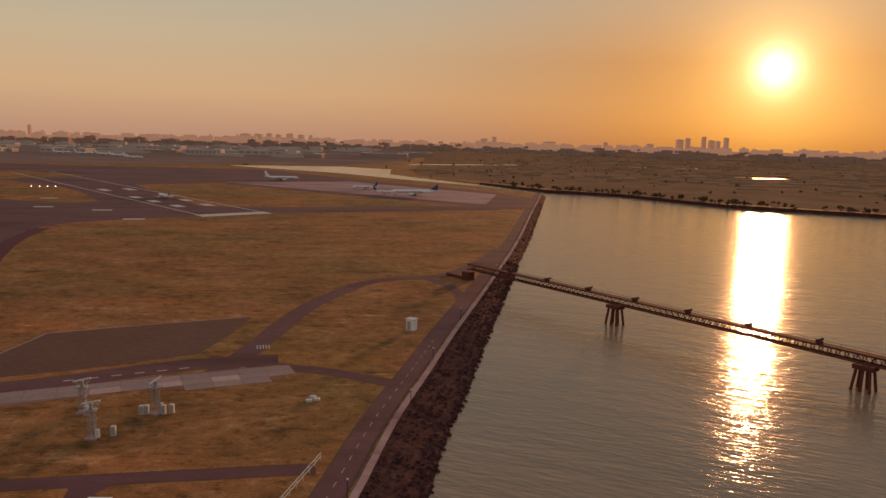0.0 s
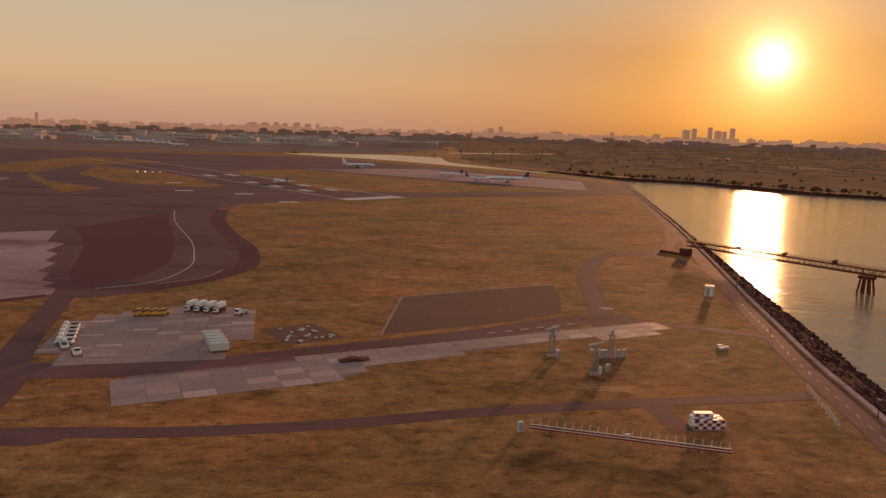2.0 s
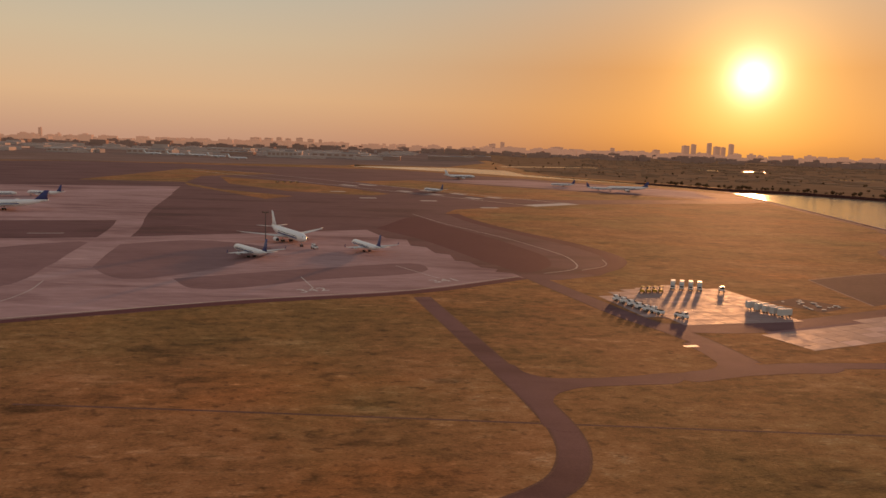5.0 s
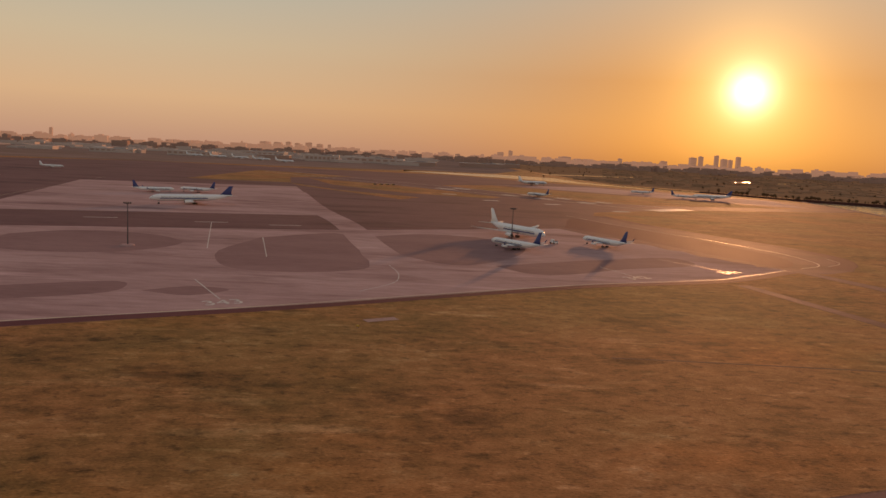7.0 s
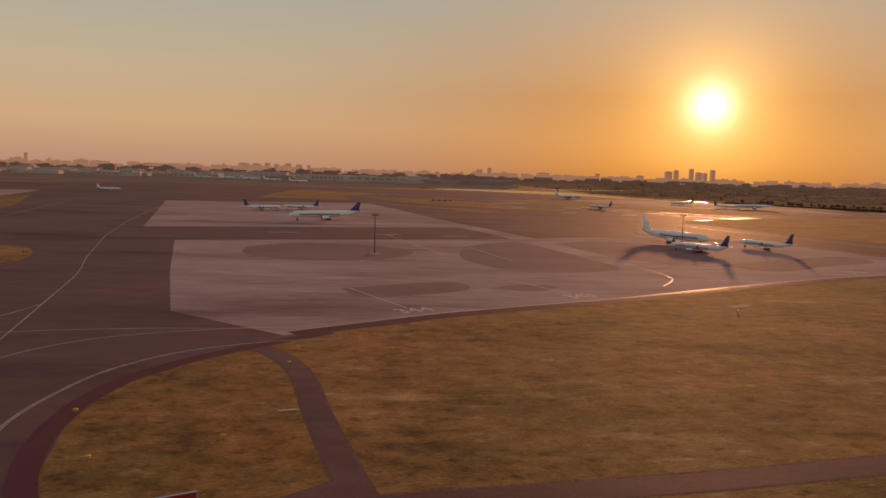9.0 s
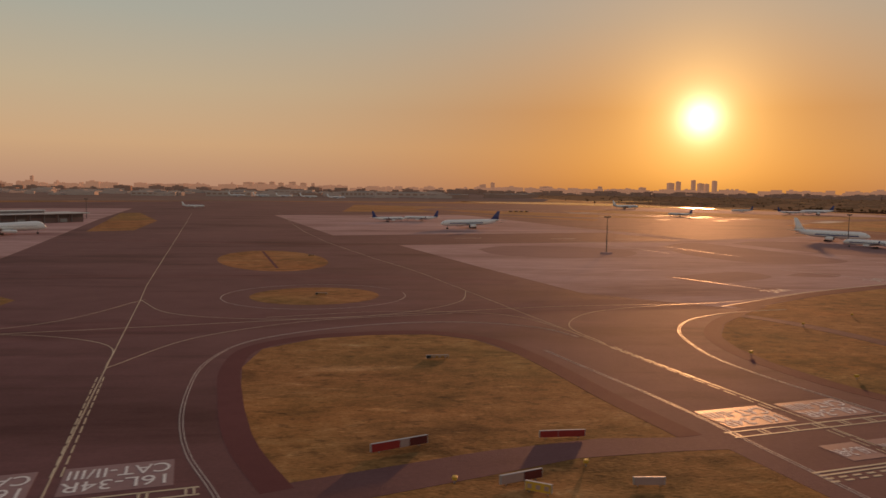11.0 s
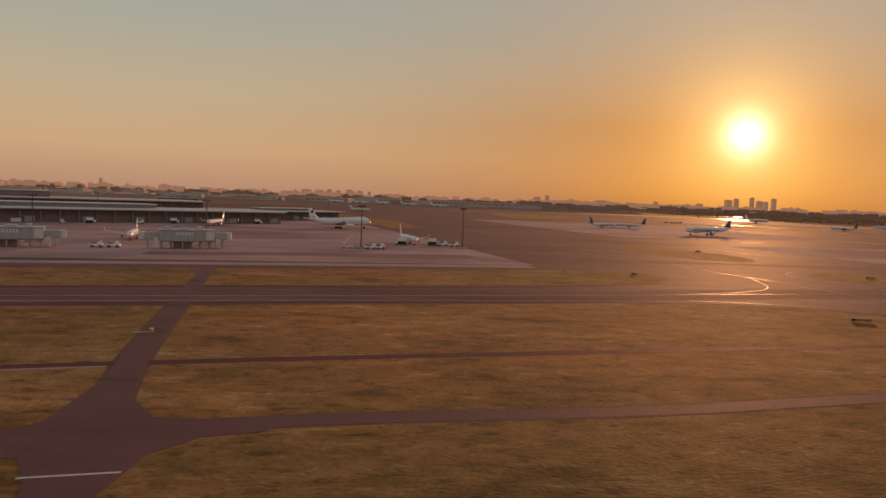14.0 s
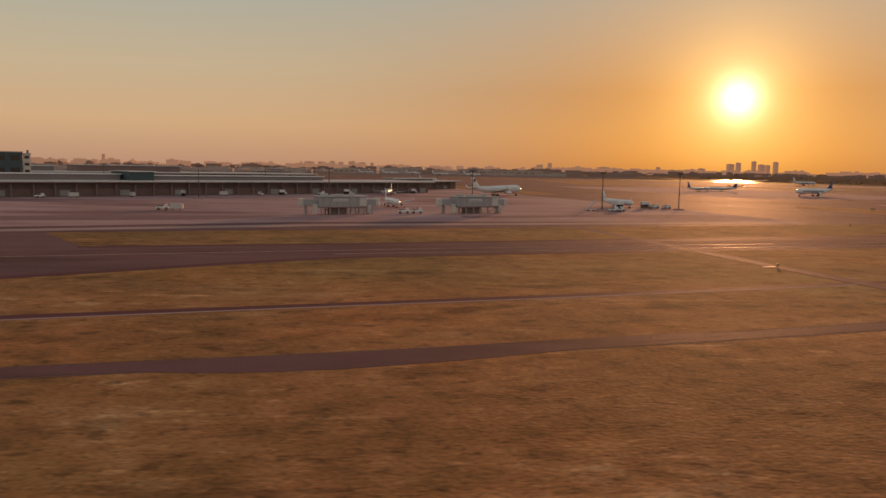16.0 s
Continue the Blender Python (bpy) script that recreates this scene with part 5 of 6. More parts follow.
for i in range(1, 5):
    copy_thing(tow, pose(-130.2 + i * 0.85, 105.6 - i * 2.3, 0.03, 0, 0, 190 + random.uniform(-5, 5)))
copy_thing(tow, pose(-126.0, 94.6, 0.03, 0, 0, 120))
copy_thing(tow, pose(-122.6, 91.4, 0.03, 0, 0, 300))
copy_thing(tow, pose(-199.5, 168.5, 0.012, 0, 0, 120))
trailer = put(container(), -105.4, 101.4, 200, size=0.78)
for i in range(1, 4):
    copy_thing(trailer, pose(-105.2 + i * 0.75, 101.2 - i * 1.6, 0.03, 0, 0, 200 + random.uniform(-2, 2)))
van = tagged(copy_thing(trailer, pose(-102.2, 94.9, 0.03, 0, 0, 200)), "white box trailer standing apart at the row's end")
for x, y, r in ((-478.5, 77, 20), (-476.5, 78, 40), (-461, 98.5, 10), (-588, 55.5, 8), (-533, 55, 0), (-530, 56, 5), (-458, 97, 20)):
    copy_thing(tow, pose(x, y, 0.012, 0, 0, r))
loader2 = copy_thing(lift, pose(-463.5, 99, 0.012, 0, 0, 15))
copy_thing(trailer, pose(-585, 56, 0.012, 0, 0, 10))
copy_thing(lift, pose(-472, 96.5, 0.012, 0, 0, 200))
stair = root("boarding_stairs", pose(-484.2, 78.2, 0.012, 0, 0, 15), "white mobile boarding stairs parked on the apron", "stairs")
wheels(stair, (-0.8, 0.8), 0.45, 0.2)
for i in range(9):
    part("step", box(bmesh.new(), -1.0 + i * 0.26, 0, 0.5 + i * 0.24, 0.3, 0.9, 0.08), GREY, stair)
for s in (-0.48, 0.48):
    part("side_rail", tube(bmesh.new(), (-1.0, s, 1.0), (1.2, s, 3.0), 0.06, 6), WHITE, stair)
part("frame", box(bmesh.new(), 0, 0, 0.42, 2.6, 0.9, 0.14), WHITE, stair)
plates = root("plate_stack", pose(-81.2, 92.4, 0.03, 0, 0, 20), "low stack of rusty plates on pale concrete", "plates")
for i in range(5):
    part("plate", box(bmesh.new(), -1.6 + i * 0.8, random.uniform(-0.3, 0.3), 0.12 + 0.1 * (i % 3), 1.4, 1.6, 0.14, random.uniform(-0.3, 0.3)), RUST, plates)
# sensor field: white stones on a dark bed
pavement("sensor_bed", [(-99.5, 108.5), (-91, 113.5), (-84, 105), (-92.5, 99.5)], SOIL_AND_SHADE, 0.05, "dark soil bed set with small white pads", "soil")
rng = random.Random(3)
pad_mesh = mesh_from(box(bmesh.new(), 0, 0, 0.06, 0.55, 0.4, 0.12, 0, 0.02), "white_pad", OFFWHITE)
for i in range(24):
    u, v = rng.uniform(0.08, 0.92), rng.uniform(0.1, 0.9)
    p = Vector((-99.5, 108.5)).lerp(Vector((-91, 113.5)), u).lerp(Vector((-92.5, 99.5)).lerp(Vector((-84, 105)), u), v)
    ob = new("white_pad", pad_mesh)
    ob.matrix_world = pose(p.x, p.y, 0.01, 0, 0, rng.uniform(0, 180))
    tagged(ob, "small white pad lying on dark soil", "pad", "sensor pads")


# ---------------------------------------------------------------- gates and terminal
def gate_house(x, y, turn):
    ob = root("gate_house", pose(x, y, 0.03, 0, 0, turn), "raised grey boarding gate house on steel columns", "boarding bridge", "gate houses")
    body = part("body", box(bmesh.new(), 0, 0, 2.75, 11.0, 4.2, 2.3, 0, 0.12), GREY, ob, "light grey panelled walls")
    part("roof", box(bmesh.new(), 0, 0, 3.98, 11.3, 4.5, 0.16), ROOF, body)
    for i in range(7):
        part("panel_joint", box(bmesh.new(), -4.6 + i * 1.55, -2.11, 2.75, 0.07, 0.03, 2.0), WALL, body)
    sign = part("sign_band", box(bmesh.new(), -0.6, -2.12, 3.2, 3.2, 0.05, 0.5), WHITE, body, "white band with unreadable dark bars")
    for i in range(5):
        part("character_bar", box(bmesh.new(), -1.8 + i * 0.6, -2.155, 3.2, 0.36, 0.02, 0.22), NAVY, sign)
    for i in range(6):
        for s in (-1.7, 1.7):
            part("column", box(bmesh.new(), -4.9 + i * 1.96, s, 0.8, 0.26, 0.26, 1.7), STEEL, ob)
    part("core", box(bmesh.new(), -0.8, 0, 0.8, 3.6, 2.4, 1.62), WALL_RED, ob, "brown ground-floor core")
    for s in (-1, 1):
        br = part("bridge_tunnel", box(bmesh.new(), s * 6.9, 0.6, 2.6, 3.4, 1.5, 1.5, 0.25 * s, 0.1), GREY, ob)
        part("bridge_leg", box(bmesh.new(), s * 7.6, 0.8, 0.9, 0.3, 1.2, 1.9), STEEL, br)
        part("bridge_head", box(bmesh.new(), s * 8.7, 1.0, 2.6, 1.1, 1.9, 1.7, 0.25 * s, 0.15), OFFWHITE, br)
    part("floor_beam", box(bmesh.new(), 0, -1.95, 1.58, 11.0, 0.3, 0.22), WALL_RED, ob, "dark beam under the raised floor")
    part("end_bay", box(bmesh.new(), 4.6, -2.16, 2.8, 1.7, 0.14, 1.9, 0, 0.03), OFFWHITE, body, "paler end bay")
    for x, w, h in ((-3.6, 1.5, 0.5), (-0.4, 2.2, 0.34), (2.8, 1.1, 0.6)):
        part("roof_unit", box(bmesh.new(), x, 0.3, 4.06 + h / 2, w, 1.4, h, 0, 0.05), ROOF, body)
    for x, z in ((-6.1, 0.7), (6.2, 0.6)):
        part("stair_cabin", box(bmesh.new(), x, -1.2, z + 0.5, 0.9, 1.2, 2 * z + 0.7, 0, 0.05), OFFWHITE, ob, "pale stair cabin at the end")
    bm = bmesh.new()
    for i in range(5):
        x = -4.9 + i * 1.96
        tube(bm, (x, -1.7, 0.1), (x + 1.96, -1.7, 1.5), 0.05, 4)
    part("bracing", bm, STEEL, ob)
    part("stair_rail", tube(bmesh.new(), (5.4, -2.3, 0.1), (7.2, -2.3, 1.9), 0.08, 6), STEEL, ob)
    return ob


gate = gate_house(-516.5, 60.5, 24)
copy_thing(gate, pose(-547.0, 49.5, 0.03, 0, 0, 24))


def terminal(a, b, depth, h, tiers, label):
    """Long low terminal pier from a to b, with a pale roof edge, glazing bays and roof tiers."""
    a, b = Vector(a), Vector(b)
    w = (b - a).length
    ob = root("terminal", pose(a.x, a.y, 0.02, 0, 0, math.degrees(math.atan2((b - a).y, (b - a).x))), label, "terminal building")
    part("wall", box(bmesh.new(), w / 2, depth / 2 + 1.5, h * 0.45, w, depth, h * 0.9), WALL_RED, ob, "brown-grey shaded facade")
    part("roof", box(bmesh.new(), w / 2, depth / 2, h * 0.93, w + 1.5, depth + 4.5, h * 0.12, 0, 0.08), ROOF, ob, "pale flat roof with overhang")
    part("fascia", box(bmesh.new(), w / 2, -2.34, h * 0.95, w + 1.6, 0.14, h * 0.07), WHITE, ob, "thin bright roof edge")
    part("dark_soffit", box(bmesh.new(), w / 2, -0.4, h * 0.855, w, 3.4, 0.1), WALL, ob)
    n = int(w / 6)
    for i in range(n):
        x = (i + 0.5) * w / n
        part("window", box(bmesh.new(), x, 1.46, h * 0.62, w / n * 0.82, 0.12, h * 0.28), BAY_GLASS, ob, "dim glazing bay")
        part("pillar", box(bmesh.new(), x - w / n / 2, 0.4, h * 0.43, 0.45, 0.45, h * 0.86), WALL, ob)
        if i % 3 == 1:
            part("dock_door", box(bmesh.new(), x, 1.46, h * 0.2, w / n * 0.5, 0.14, h * 0.36), GREY, ob)
    for x0, x1, y0, y1, z1, mat in tiers:
        t = part("roof_tier", box(bmesh.new(), (x0 + x1) / 2, (y0 + y1) / 2, (h + z1) / 2, x1 - x0, y1 - y0, z1 - h + 0.4), mat, ob)
        part("tier_roof", box(bmesh.new(), (x0 + x1) / 2, (y0 + y1) / 2, z1 + 0.28, x1 - x0 + 0.8, y1 - y0 + 0.8, 0.2), ROOF, t)
        part("tier_edge", box(bmesh.new(), (x0 + x1) / 2, y0 - 0.46, z1 + 0.26, x1 - x0 + 0.9, 0.1, 0.26), WHITE, t, "thin bright roof edge")
    return ob


terminal((-700, 66), (-524, 211.5), 26, 5.0, [(40, 100, 8, 22, 6.6, WALL), (101, 109, 2, 20, 7.6, TEAL), (112, 180, 10, 22, 6.2, WALL), (10, 34, 6, 24, 7.2, WALL_RED)], "long low terminal pier with a pale roof")
terminal((-770, 190), (-590, 330), 30, 6.5, [(20, 90, 6, 24, 8.5, WALL), (100, 150, 4, 24, 9.2, WALL_RED)], "terminal hall behind the pier with stepped roofs")

# service vehicles waiting along the pier's foot
rng = random.Random(17)
for k in range(14):
    p = Vector((-700, 66)).lerp(Vector((-524, 211.5)), 0.12 + k * 0.062 + rng.uniform(-0.015, 0.015)) + Vector((0.64, -0.77)) * rng.uniform(4.5, 8.0)
    copy_thing(rng.choice((tow, trailer, lift, tow)), pose(p.x, p.y, 0.012, 0, 0, 39 + rng.choice((0, 90, 180)) + rng.uniform(-8, 8)))

terminal((-543, 239), (-508, 284), 14, 4.4, [(8, 40, 4, 11, 5.2, WALL)], "outer arm of the terminal pier with a pale roof")


def block_building(name, x, y, turn, w, d, h, mat, label, cols, rows, group="", glass=GLASS):
    ob = root(name, pose(x, y, 0, 0, 0, turn), label, "building", group)
    wall = part("wall", box(bmesh.new(), 0, 0, h / 2, w, d, h), mat, ob)
    part("roof", box(bmesh.new(), 0, 0, h + 0.12, w + 0.5, d + 0.5, 0.35), ROOF, ob)
    part("plant_room", box(bmesh.new(), w * 0.15, 0, h + 0.9, w * 0.3, d * 0.4, 1.3), WALL, ob)
    for i in range(cols):
        for j in range(rows):
            part("window", box(bmesh.new(), -w / 2 + (i + 0.5) * w / cols, -d / 2 - 0.02, (j + 0.55) * h / rows, w / cols * 0.62, 0.08, h / rows * 0.4), glass, wall)
    return ob


block_building("hangar", -701.5, 174.6, 27, 40, 16, 14.0, TEAL, "dark teal hangar block beside the terminal", 8, 3)
block_building("annex_tower", -682.4, 184.4, 27, 2.5, 15.5, 13.4, OFFWHITE, "pale stair tower beside the dark hangar", 1, 5)
block_building("office_block", -628, 400, 30, 24, 12, 7.0, WALL_RED, "brown office block behind the terminal", 10, 3)


# precision approach lights beside the far runway
PAPI_GLOW = plain("white_lamp", (0.9, 0.9, 0.85), 0.3)
_p = PAPI_GLOW.node_tree.nodes["Principled BSDF"]
_p.inputs["Emission Color"].default_value, _p.inputs["Emission Strength"].default_value = (1.0, 0.95, 0.85, 1), 3.0
for x, y in [(-273.7, 497.0), (-269.1, 498.8), (-264.8, 500.5), (-260.4, 502.2)]:
    ob = root("approach_lamp", pose(x, y, 0, 0, 0, 42), "lit white approach slope lamp in the grass", "light", "approach lamps")
    part("housing", box(bmesh.new(), 0, 0.6, 0.6, 1.2, 1.2, 0.8, 0, 0.1), YELLOWP, ob)
    part("lens", box(bmesh.new(), 0, -0.05, 0.6, 0.9, 0.1, 0.5), PAPI_GLOW, ob, "lit white lens")
    for s in (-1, 1):
        part("side_hood", box(bmesh.new(), s * 0.55, -0.8, 0.6, 0.08, 1.7, 0.7), DARK, ob)
    part("leg", tube(bmesh.new(), (0, 0.6, 0), (0, 0.6, 0.3), 0.1, 6), STEEL, ob)

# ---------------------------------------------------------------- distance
# base colours shifted paler and warmer to stand in for haze over the distance
HAZE_A = plain("hazed_far_concrete", (0.38, 0.25, 0.205), 0.9, vary=0.25, scale=0.02, spec=0.0)
HAZE_B = plain("hazed_far_facade", (0.58, 0.40, 0.30), 0.9, vary=0.3, scale=0.02, spec=0.0)
HOUSES = plain("hazed_far_houses", (0.36, 0.22, 0.14), 0.9, vary=0.3, scale=0.02, spec=0.0)
HAZE_C = plain("hazed_white_facade", (0.52, 0.42, 0.38), 0.8, vary=0.1, scale=0.02, spec=0.0)
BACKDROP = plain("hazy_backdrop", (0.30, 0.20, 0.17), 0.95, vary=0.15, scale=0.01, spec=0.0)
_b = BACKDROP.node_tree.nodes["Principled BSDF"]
_b.inputs["Emission Color"].default_value, _b.inputs["Emission Strength"].default_value = (0.225, 0.118, 0.068, 1), 1.0   # emission stands in for the veil of lit evening haze over the farthest town
# leaf colour lightened too, for the haze before the far bank
TREES = layered("far_trees", [(0.3, (0.16, 0.10, 0.052)), (0.7, (0.25, 0.155, 0.08))], [(0.05, 0.7), (0.5, 0.7)], 0.95, spec=0.0)


def add_translucency(m, share):
    """Leaves let part of the low sun through."""
    nt = m.node_tree
    b = nt.nodes["Principled BSDF"]
    out = nt.nodes["Material Output"]
    tr, mx = nt.nodes.new("ShaderNodeBsdfTranslucent"), nt.nodes.new("ShaderNodeMixShader")
    mx.inputs[0].default_value = share
    nt.links.new(b.inputs["Base Color"].links[0].from_socket, tr.inputs["Color"])
    nt.links.new(b.outputs[0], mx.inputs[1])
    nt.links.new(tr.outputs[0], mx.inputs[2])
    nt.links.new(mx.outputs[0], out.inputs["Surface"])


add_translucency(TREES, 0.5)
SKYLINE = [
    # x, y, roof height, width
    (-2229, 4102, 60, 15), (-2180, 4124, 24, 34), (-2097, 4161, 22, 60), (-1646, 4329, 26, 80), (-1560, 4355, 18, 41),
    (-1163, 4452, 42, 56), (-1091, 4465, 41, 44), (-1031, 4476, 46, 30), (-980, 4484, 41, 30), (-916, 4494, 47, 40),
    (-851, 4502, 42, 36), (-796, 4509, 41, 20), (-1262, 4431, 26, 48), (-132, 4537, 19, 27), (-30, 4532, 24, 30),
    (223, 4512, 46, 40), (283, 4505, 58, 25), (600, 4455, 38, 66), (688, 4437, 28, 41), (912, 4384, 42, 24),
    (991, 4362, 28, 36), (1068, 4339, 30, 38), (1147, 4314, 39, 36)]
SKYLINE += [(1298, 4263, 67, 36), (1338, 4248, 75, 25), (1416, 4218, 84, 22), (1454, 4203, 66, 30), (1485, 4190, 63, 20), (1523, 4174, 81, 22)]


def tower_block(x, y, h, w, mat, rng):
    ob = root("high_rise", pose(x, y, 0, 0, 0, rng.uniform(-8, 8)), "hazy high-rise block on the distant skyline", "building", "skyline towers")
    d = w * rng.uniform(0.6, 1.0)
    body = part("wall", box(bmesh.new(), 0, 0, h / 2, w, d, h), mat, ob)
    part("roof", box(bmesh.new(), rng.uniform(-0.2, 0.2) * w, 0, h + 1.2, w * rng.uniform(0.3, 0.6), d * 0.5, 3.0), mat, ob)
    n = max(2, int(h / 9))
    for j in range(n):
        part("window_band", box(bmesh.new(), 0, -d / 2 - 0.1, (j + 0.6) * h / n, w * 0.86, 0.4, h / n * 0.3), HAZE_B, body)


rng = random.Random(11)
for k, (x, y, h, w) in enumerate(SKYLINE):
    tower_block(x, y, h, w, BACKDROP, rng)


def city(name, count, r0, r1, az0, az1, hmin, hmax, wmin, wmax, mat, label, seed):
    """Many far roofs and walls, each a shaped block with a smaller roof block."""
    g = random.Random(seed)
    verts, faces = [], []

    def block(x, y, z0, z1, w, d, a):
        c, s = math.cos(a), math.sin(a)
        n = len(verts)
        for z in (z0, z1):
            for i, j in ((-1, -1), (1, -1), (1, 1), (-1, 1)):
                verts.append((x + (i * w * c - j * d * s) / 2, y + (i * w * s + j * d * c) / 2, z))
        faces.extend([(n, n + 1, n + 5, n + 4), (n + 1, n + 2, n + 6, n + 5), (n + 2, n + 3, n + 7, n + 6), (n + 3, n, n + 4, n + 7), (n + 4, n + 5, n + 6, n + 7)])

    for _ in range(count):
        az = radians(g.uniform(az0, az1))
        r = math.sqrt(g.uniform(r0 * r0, r1 * r1))
        x, y = -270 + r * math.sin(az), -60 + r * math.cos(az)
        h = hmin + (hmax - hmin) * g.random() ** 3
        w, d, a = g.uniform(wmin, wmax), g.uniform(wmin, wmax) * 0.7, g.uniform(-0.6, 0.6)
        block(x, y, -0.5, h, w, d, a)
        if g.random() < 0.6:
            block(x + g.uniform(-0.2, 0.2) * w, y, h, h * g.uniform(1.05, 1.25), w * 0.35, d * 0.5, a)
    me = bpy.data.meshes.new(name)
    me.from_pydata(verts, [], faces)
    me.materials.append(mat)
    return tagged(new(name, me), label, "buildings", kind="stuff")


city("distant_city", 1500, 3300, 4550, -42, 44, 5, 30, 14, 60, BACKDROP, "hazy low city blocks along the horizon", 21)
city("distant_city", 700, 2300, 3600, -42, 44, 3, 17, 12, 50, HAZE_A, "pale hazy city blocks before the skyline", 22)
city("distant_halls", 200, 1350, 2400, -40, 2, 2.5, 9, 14, 60, HAZE_C, "airport halls and sheds far off, colour paled for haze", 23)
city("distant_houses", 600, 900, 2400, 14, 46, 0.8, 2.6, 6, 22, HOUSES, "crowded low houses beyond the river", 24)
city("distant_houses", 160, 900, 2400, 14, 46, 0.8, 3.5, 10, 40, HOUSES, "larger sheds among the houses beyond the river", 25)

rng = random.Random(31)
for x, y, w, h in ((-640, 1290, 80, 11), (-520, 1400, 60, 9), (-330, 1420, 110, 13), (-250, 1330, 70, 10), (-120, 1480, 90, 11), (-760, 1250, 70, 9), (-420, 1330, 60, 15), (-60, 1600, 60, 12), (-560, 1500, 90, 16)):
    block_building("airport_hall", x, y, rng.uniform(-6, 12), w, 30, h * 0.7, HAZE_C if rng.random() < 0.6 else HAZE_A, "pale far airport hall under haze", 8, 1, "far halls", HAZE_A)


def on_far_side(x, y):
    """Beyond the river's far bank."""
    for a, b in zip(CHANNEL_FAR, CHANNEL_FAR[1:]):
        if a[0] <= x <= b[0]:
            return y > a[1] + (b[1] - a[1]) * (x - a[0]) / (b[0] - a[0]) + 3
    return False


def woods(name, count, label, seed, spot, smin, smax):
    """Belts of trees: uneven lobed crowns of many small facets on thin trunks."""
    g = random.Random(seed)
    verts, faces = [], []
    base = bmesh.new()
    bmesh.ops.create_icosphere(base, subdivisions=1, radius=1.0)
    bv, bf = [v.co.copy() for v in base.verts], [[v.index for v in f.verts] for f in base.faces]
    base.free()
    done = 0
    while done < count:
        x, y = spot(g)
        if not on_far_side(x, y):
            continue
        done += 1
        s = g.uniform(smin, smax)
        for _ in range(4):
            n = len(verts)
            ox, oy, oz = g.uniform(-0.7, 0.7) * s, g.uniform(-0.7, 0.7) * s, s * g.uniform(0.7, 1.5)
            k = s * g.uniform(0.4, 0.75)
            verts.extend((x + ox + c.x * k * g.uniform(0.75, 1.25), y + oy + c.y * k * g.uniform(0.75, 1.25), oz + c.z * k * g.uniform(0.7, 1.2)) for c in bv)
            faces.extend([[n + i for i in f] for f in bf])
        n = len(verts)
        verts.extend([(x - 0.15, y, -0.1), (x + 0.15, y, -0.1), (x, y + 0.2, -0.1), (x, y, s)])
        faces.extend([(n, n + 1, n + 3), (n + 1, n + 2, n + 3), (n + 2, n, n + 3)])
    me = bpy.data.meshes.new(name)
    me.from_pydata(verts, [], faces)
    me.materials.append(TREES)
    return tagged(new(name, me), label, "trees", kind="stuff")


def along_bank(g):
    i = g.choice([4, 5, 6, 7, 8, 8, 9, 9])
    a, b = Vector(CHANNEL_FAR[i]), Vector(CHANNEL_FAR[i + 1])
    p = a.lerp(b, g.random())
    return p.x + g.uniform(0, 12), p.y + 4 + abs(g.gauss(0, 16))


def scattered(g):
    az, r = radians(g.uniform(8, 46)), g.uniform(650, 2300)
    return -270 + r * math.sin(az), -60 + r * math.cos(az)


woods("riverside_trees", 260, "dark irregular tree belt along the far bank", 41, along_bank, 0.7, 1.9)
woods("far_trees", 220, "scattered dark trees among far houses", 42, scattered, 0.8, 1.7)

# pools and a channel on the far side
for pts in ([(-60, 1090), (110, 1190), (118, 1225), (-52, 1130)], [(330, 936), (420, 906), (422, 911), (332, 942)], [(520, 760), (600, 715), (604, 724), (524, 771)], [(300, 1250), (420, 1230), (425, 1250), (300, 1272)], [(480, 640), (520, 620), (523, 626), (483, 646)]):
    thing("water", prism(pts, -0.5, 0.05), WATER, "bright still pool beyond the river", "pond", kind="structure")
# bank of the far shore
thing("river_bank", ribbon(offset_line(CHANNEL_FAR[4:], -0.5), 2.4, -3, 0.5), ROCK, "dark low bank along the far shore", "bank", kind="structure")
thing("far_fields", prism([(100, 600), (180, 505), (256, 458), (900, 90), (2400, 600), (2400, 3300), (-60, 3300), (-40, 1300), (-40, 900), (-30, 790)], -0.5, 0.03), FAR_LAND, "built-up land beyond the river, colour lightened for haze", "land", kind="structure")

# sheet over the far grass; its mauve-brown colour carries the haze
FAR_AIRFIELD = layered("far_airfield", [(0.3, (0.21, 0.135, 0.10)), (0.6, (0.30, 0.20, 0.165)), (0.8, (0.38, 0.27, 0.235))], [(0.008, 0.7), (0.04, 0.8)], 0.95, spec=0.0, stretch=(0.4, 1.6, 1))
thing("far_airfield", prism([(-3000, 700), (-800, 700), (-560, 836), (-275, 942), (-262, 1004), (-140, 1012), (-62, 1320), (-62, 3300), (-3000, 3300)], -0.5, 0.03), FAR_AIRFIELD, "paving and fields of the far airfield, haze in their pale colour", "land", kind="structure")

# ---------------------------------------------------------------- concrete slabs, one by one
def inside(p, poly):
    x, y = p
    hit = False
    for (ax, ay), (bx, by) in zip(poly, poly[1:] + poly[:1]):
        if (ay > y) != (by > y) and x < (bx - ax) * (y - ay) / (by - ay) + ax:
            hit = not hit
    return hit


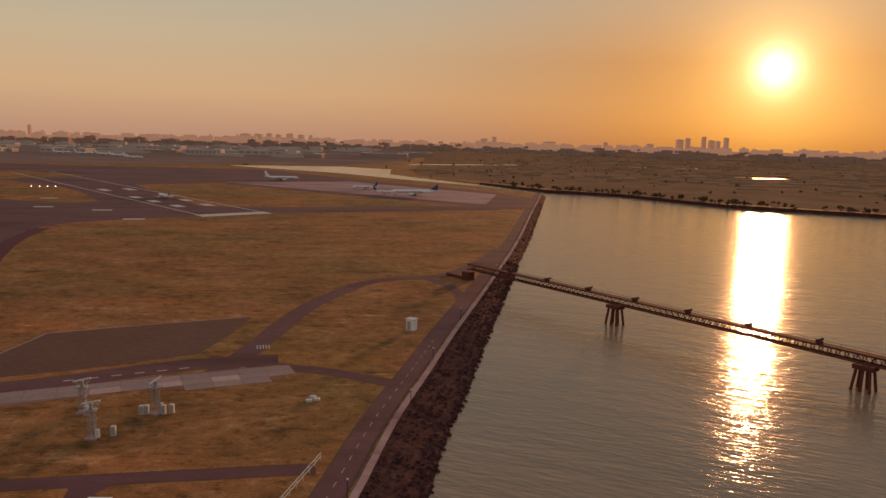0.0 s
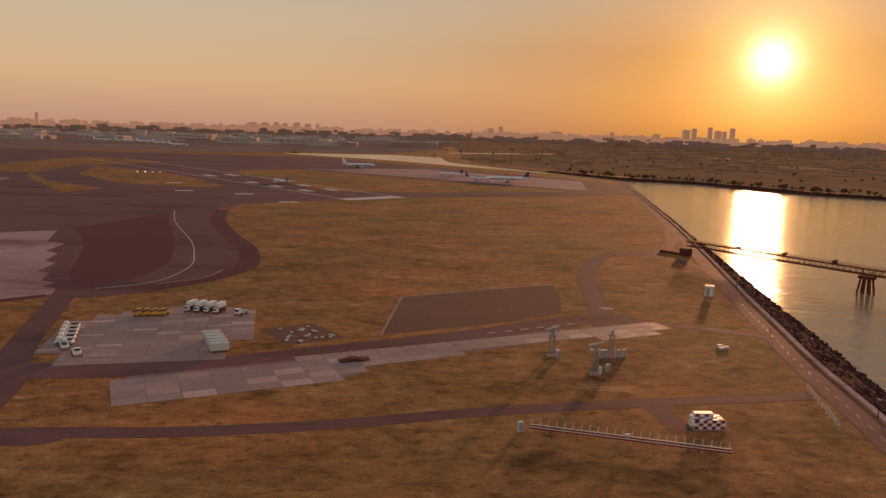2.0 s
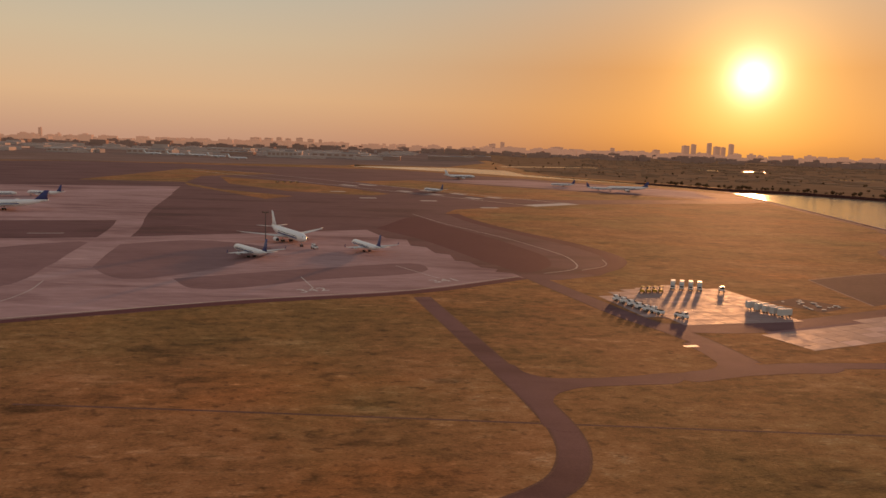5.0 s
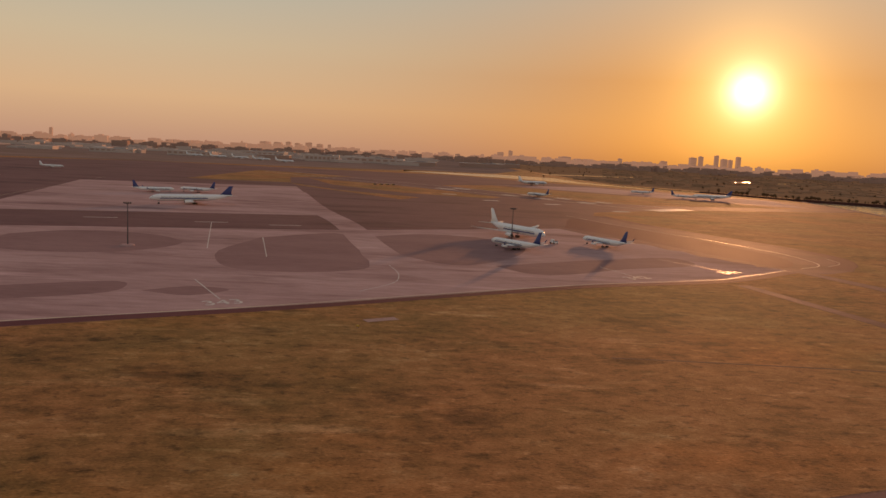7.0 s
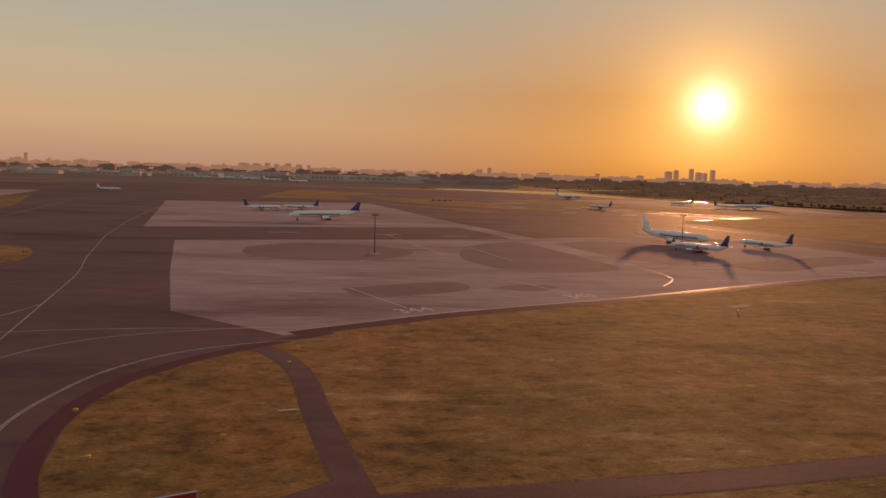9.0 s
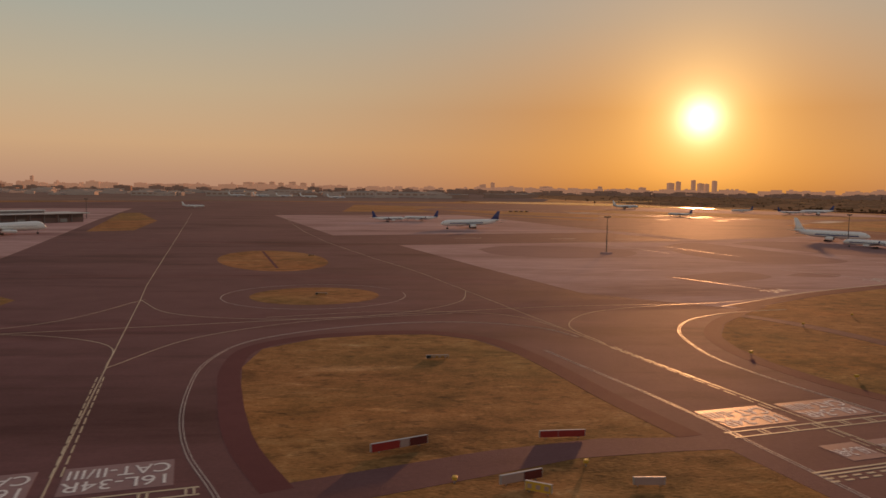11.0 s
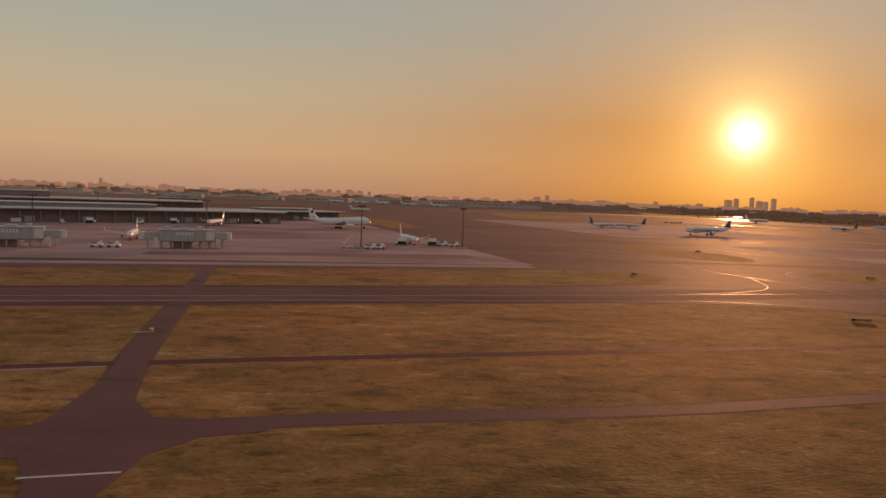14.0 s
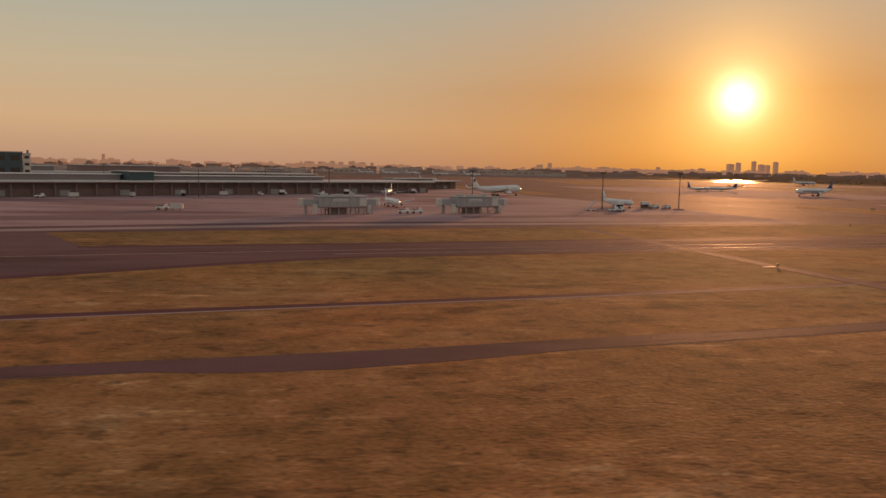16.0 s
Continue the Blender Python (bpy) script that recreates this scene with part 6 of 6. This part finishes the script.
def slabs(name, poly, turn, size, label, mat, seed, limit=290):
    host = root(name, pose(0, 0, 0), label, "pavement", kind="structure")
    d = Vector((math.cos(turn), math.sin(turn)))
    n = Vector((-d.y, d.x))
    g = random.Random(seed)
    me = mesh_from(box(bmesh.new(), 0, 0, -0.05, size[0] - 0.07, size[1] - 0.07, 0.14, 0, 0.02), "slab", mat)
    cx = Vector((sum(p[0] for p in poly) / len(poly), sum(p[1] for p in poly) / len(poly)))
    made = 0
    for i in range(-40, 40):
        for j in range(-40, 40):
            c = cx + d * i * size[0] + n * j * size[1]
            if made < limit and (inside(c, poly) or inside(c + (cx - c).normalized() * 0.9, poly)):
                ob = new("slab", me)
                ob.parent = host
                ob.matrix_world = pose(c.x, c.y, 0.004 + g.uniform(0, 0.008), g.uniform(-0.3, 0.3), g.uniform(-0.3, 0.3), math.degrees(turn))
                made += 1


def slab_material():
    m = layered("slab_concrete", [(0.25, (0.27, 0.165, 0.145)), (0.75, (0.43, 0.285, 0.25))], [(0.08, 0.6), (1.2, 0.6)], 0.5, 0.15, 6.0, spec=0.26)
    nt = m.node_tree
    b = nt.nodes["Principled BSDF"]
    src = b.inputs["Base Color"].links[0].from_socket
    info = nt.nodes.new("ShaderNodeObjectInfo")
    rng_ = nt.nodes.new("ShaderNodeMapRange")
    rng_.inputs["To Min"].default_value, rng_.inputs["To Max"].default_value = 0.82, 1.45
    few = nt.nodes.new("ShaderNodeMath")
    few.operation = "POWER"
    few.inputs[1].default_value = 5.0
    nt.links.new(info.outputs["Random"], few.inputs[0])
    nt.links.new(few.outputs[0], rng_.inputs["Value"])
    mul = nt.nodes.new("ShaderNodeVectorMath")
    mul.operation = "SCALE"
    nt.links.new(src, mul.inputs[0])
    nt.links.new(rng_.outputs[0], mul.inputs["Scale"])
    nt.links.new(mul.outputs[0], b.inputs["Base Color"])
    gloss = nt.nodes.new("ShaderNodeMapRange")
    gloss.inputs["To Min"].default_value, gloss.inputs["To Max"].default_value = 0.72, 0.6
    wet = nt.nodes.new("ShaderNodeTexNoise")
    wet.inputs["Scale"].default_value, wet.inputs["Detail"].default_value = 0.45, 8
    where = nt.nodes.new("ShaderNodeNewGeometry")
    nt.links.new(where.outputs["Position"], wet.inputs["Vector"])
    gloss.inputs["From Min"].default_value, gloss.inputs["From Max"].default_value = 0.4, 0.62
    nt.links.new(wet.outputs["Fac"], gloss.inputs["Value"])
    nt.links.new(gloss.outputs[0], b.inputs["Roughness"])
    return m


SLAB = slab_material()
STRIP = [(-111.6, 82.2), (-107.3, 72.4), (-100.1, 74.7), (-94.4, 77.8), (-87.5, 81.4), (-80.0, 85.2), (-79.6, 88.6), (-72.7, 93.4), (-57.6, 101.6), (-46.5, 107.4), (-32.6, 110.6), (-27.7, 115.6), (-29, 121.2), (-47.8, 113), (-65.9, 103.2), (-82.4, 95.2)]
thing("slab_bed", prism(STRIP, -0.3, 0.0146), STAINED, "brown joints under worn concrete slabs", "pavement", kind="structure")
slabs("slab_strip", STRIP, 0.42, (4.3, 2.6), "old pale concrete slab strip with open joints", SLAB, 51)
YARD = [(-131.1, 110.5), (-127.9, 93.7), (-121.5, 87.6), (-101.8, 92.2), (-101.5, 104), (-101.9, 115.5), (-103.2, 120.5), (-114.4, 124), (-124.7, 118.5)]
thing("yard_bed", prism(YARD, -0.3, 0.0142), STAINED, "dark joints under the equipment yard slabs", "pavement", kind="structure")
slabs("yard_slabs", YARD, 0.22, (4.0, 1.3), "pale concrete yard paving with mixed slabs", SLAB, 52)
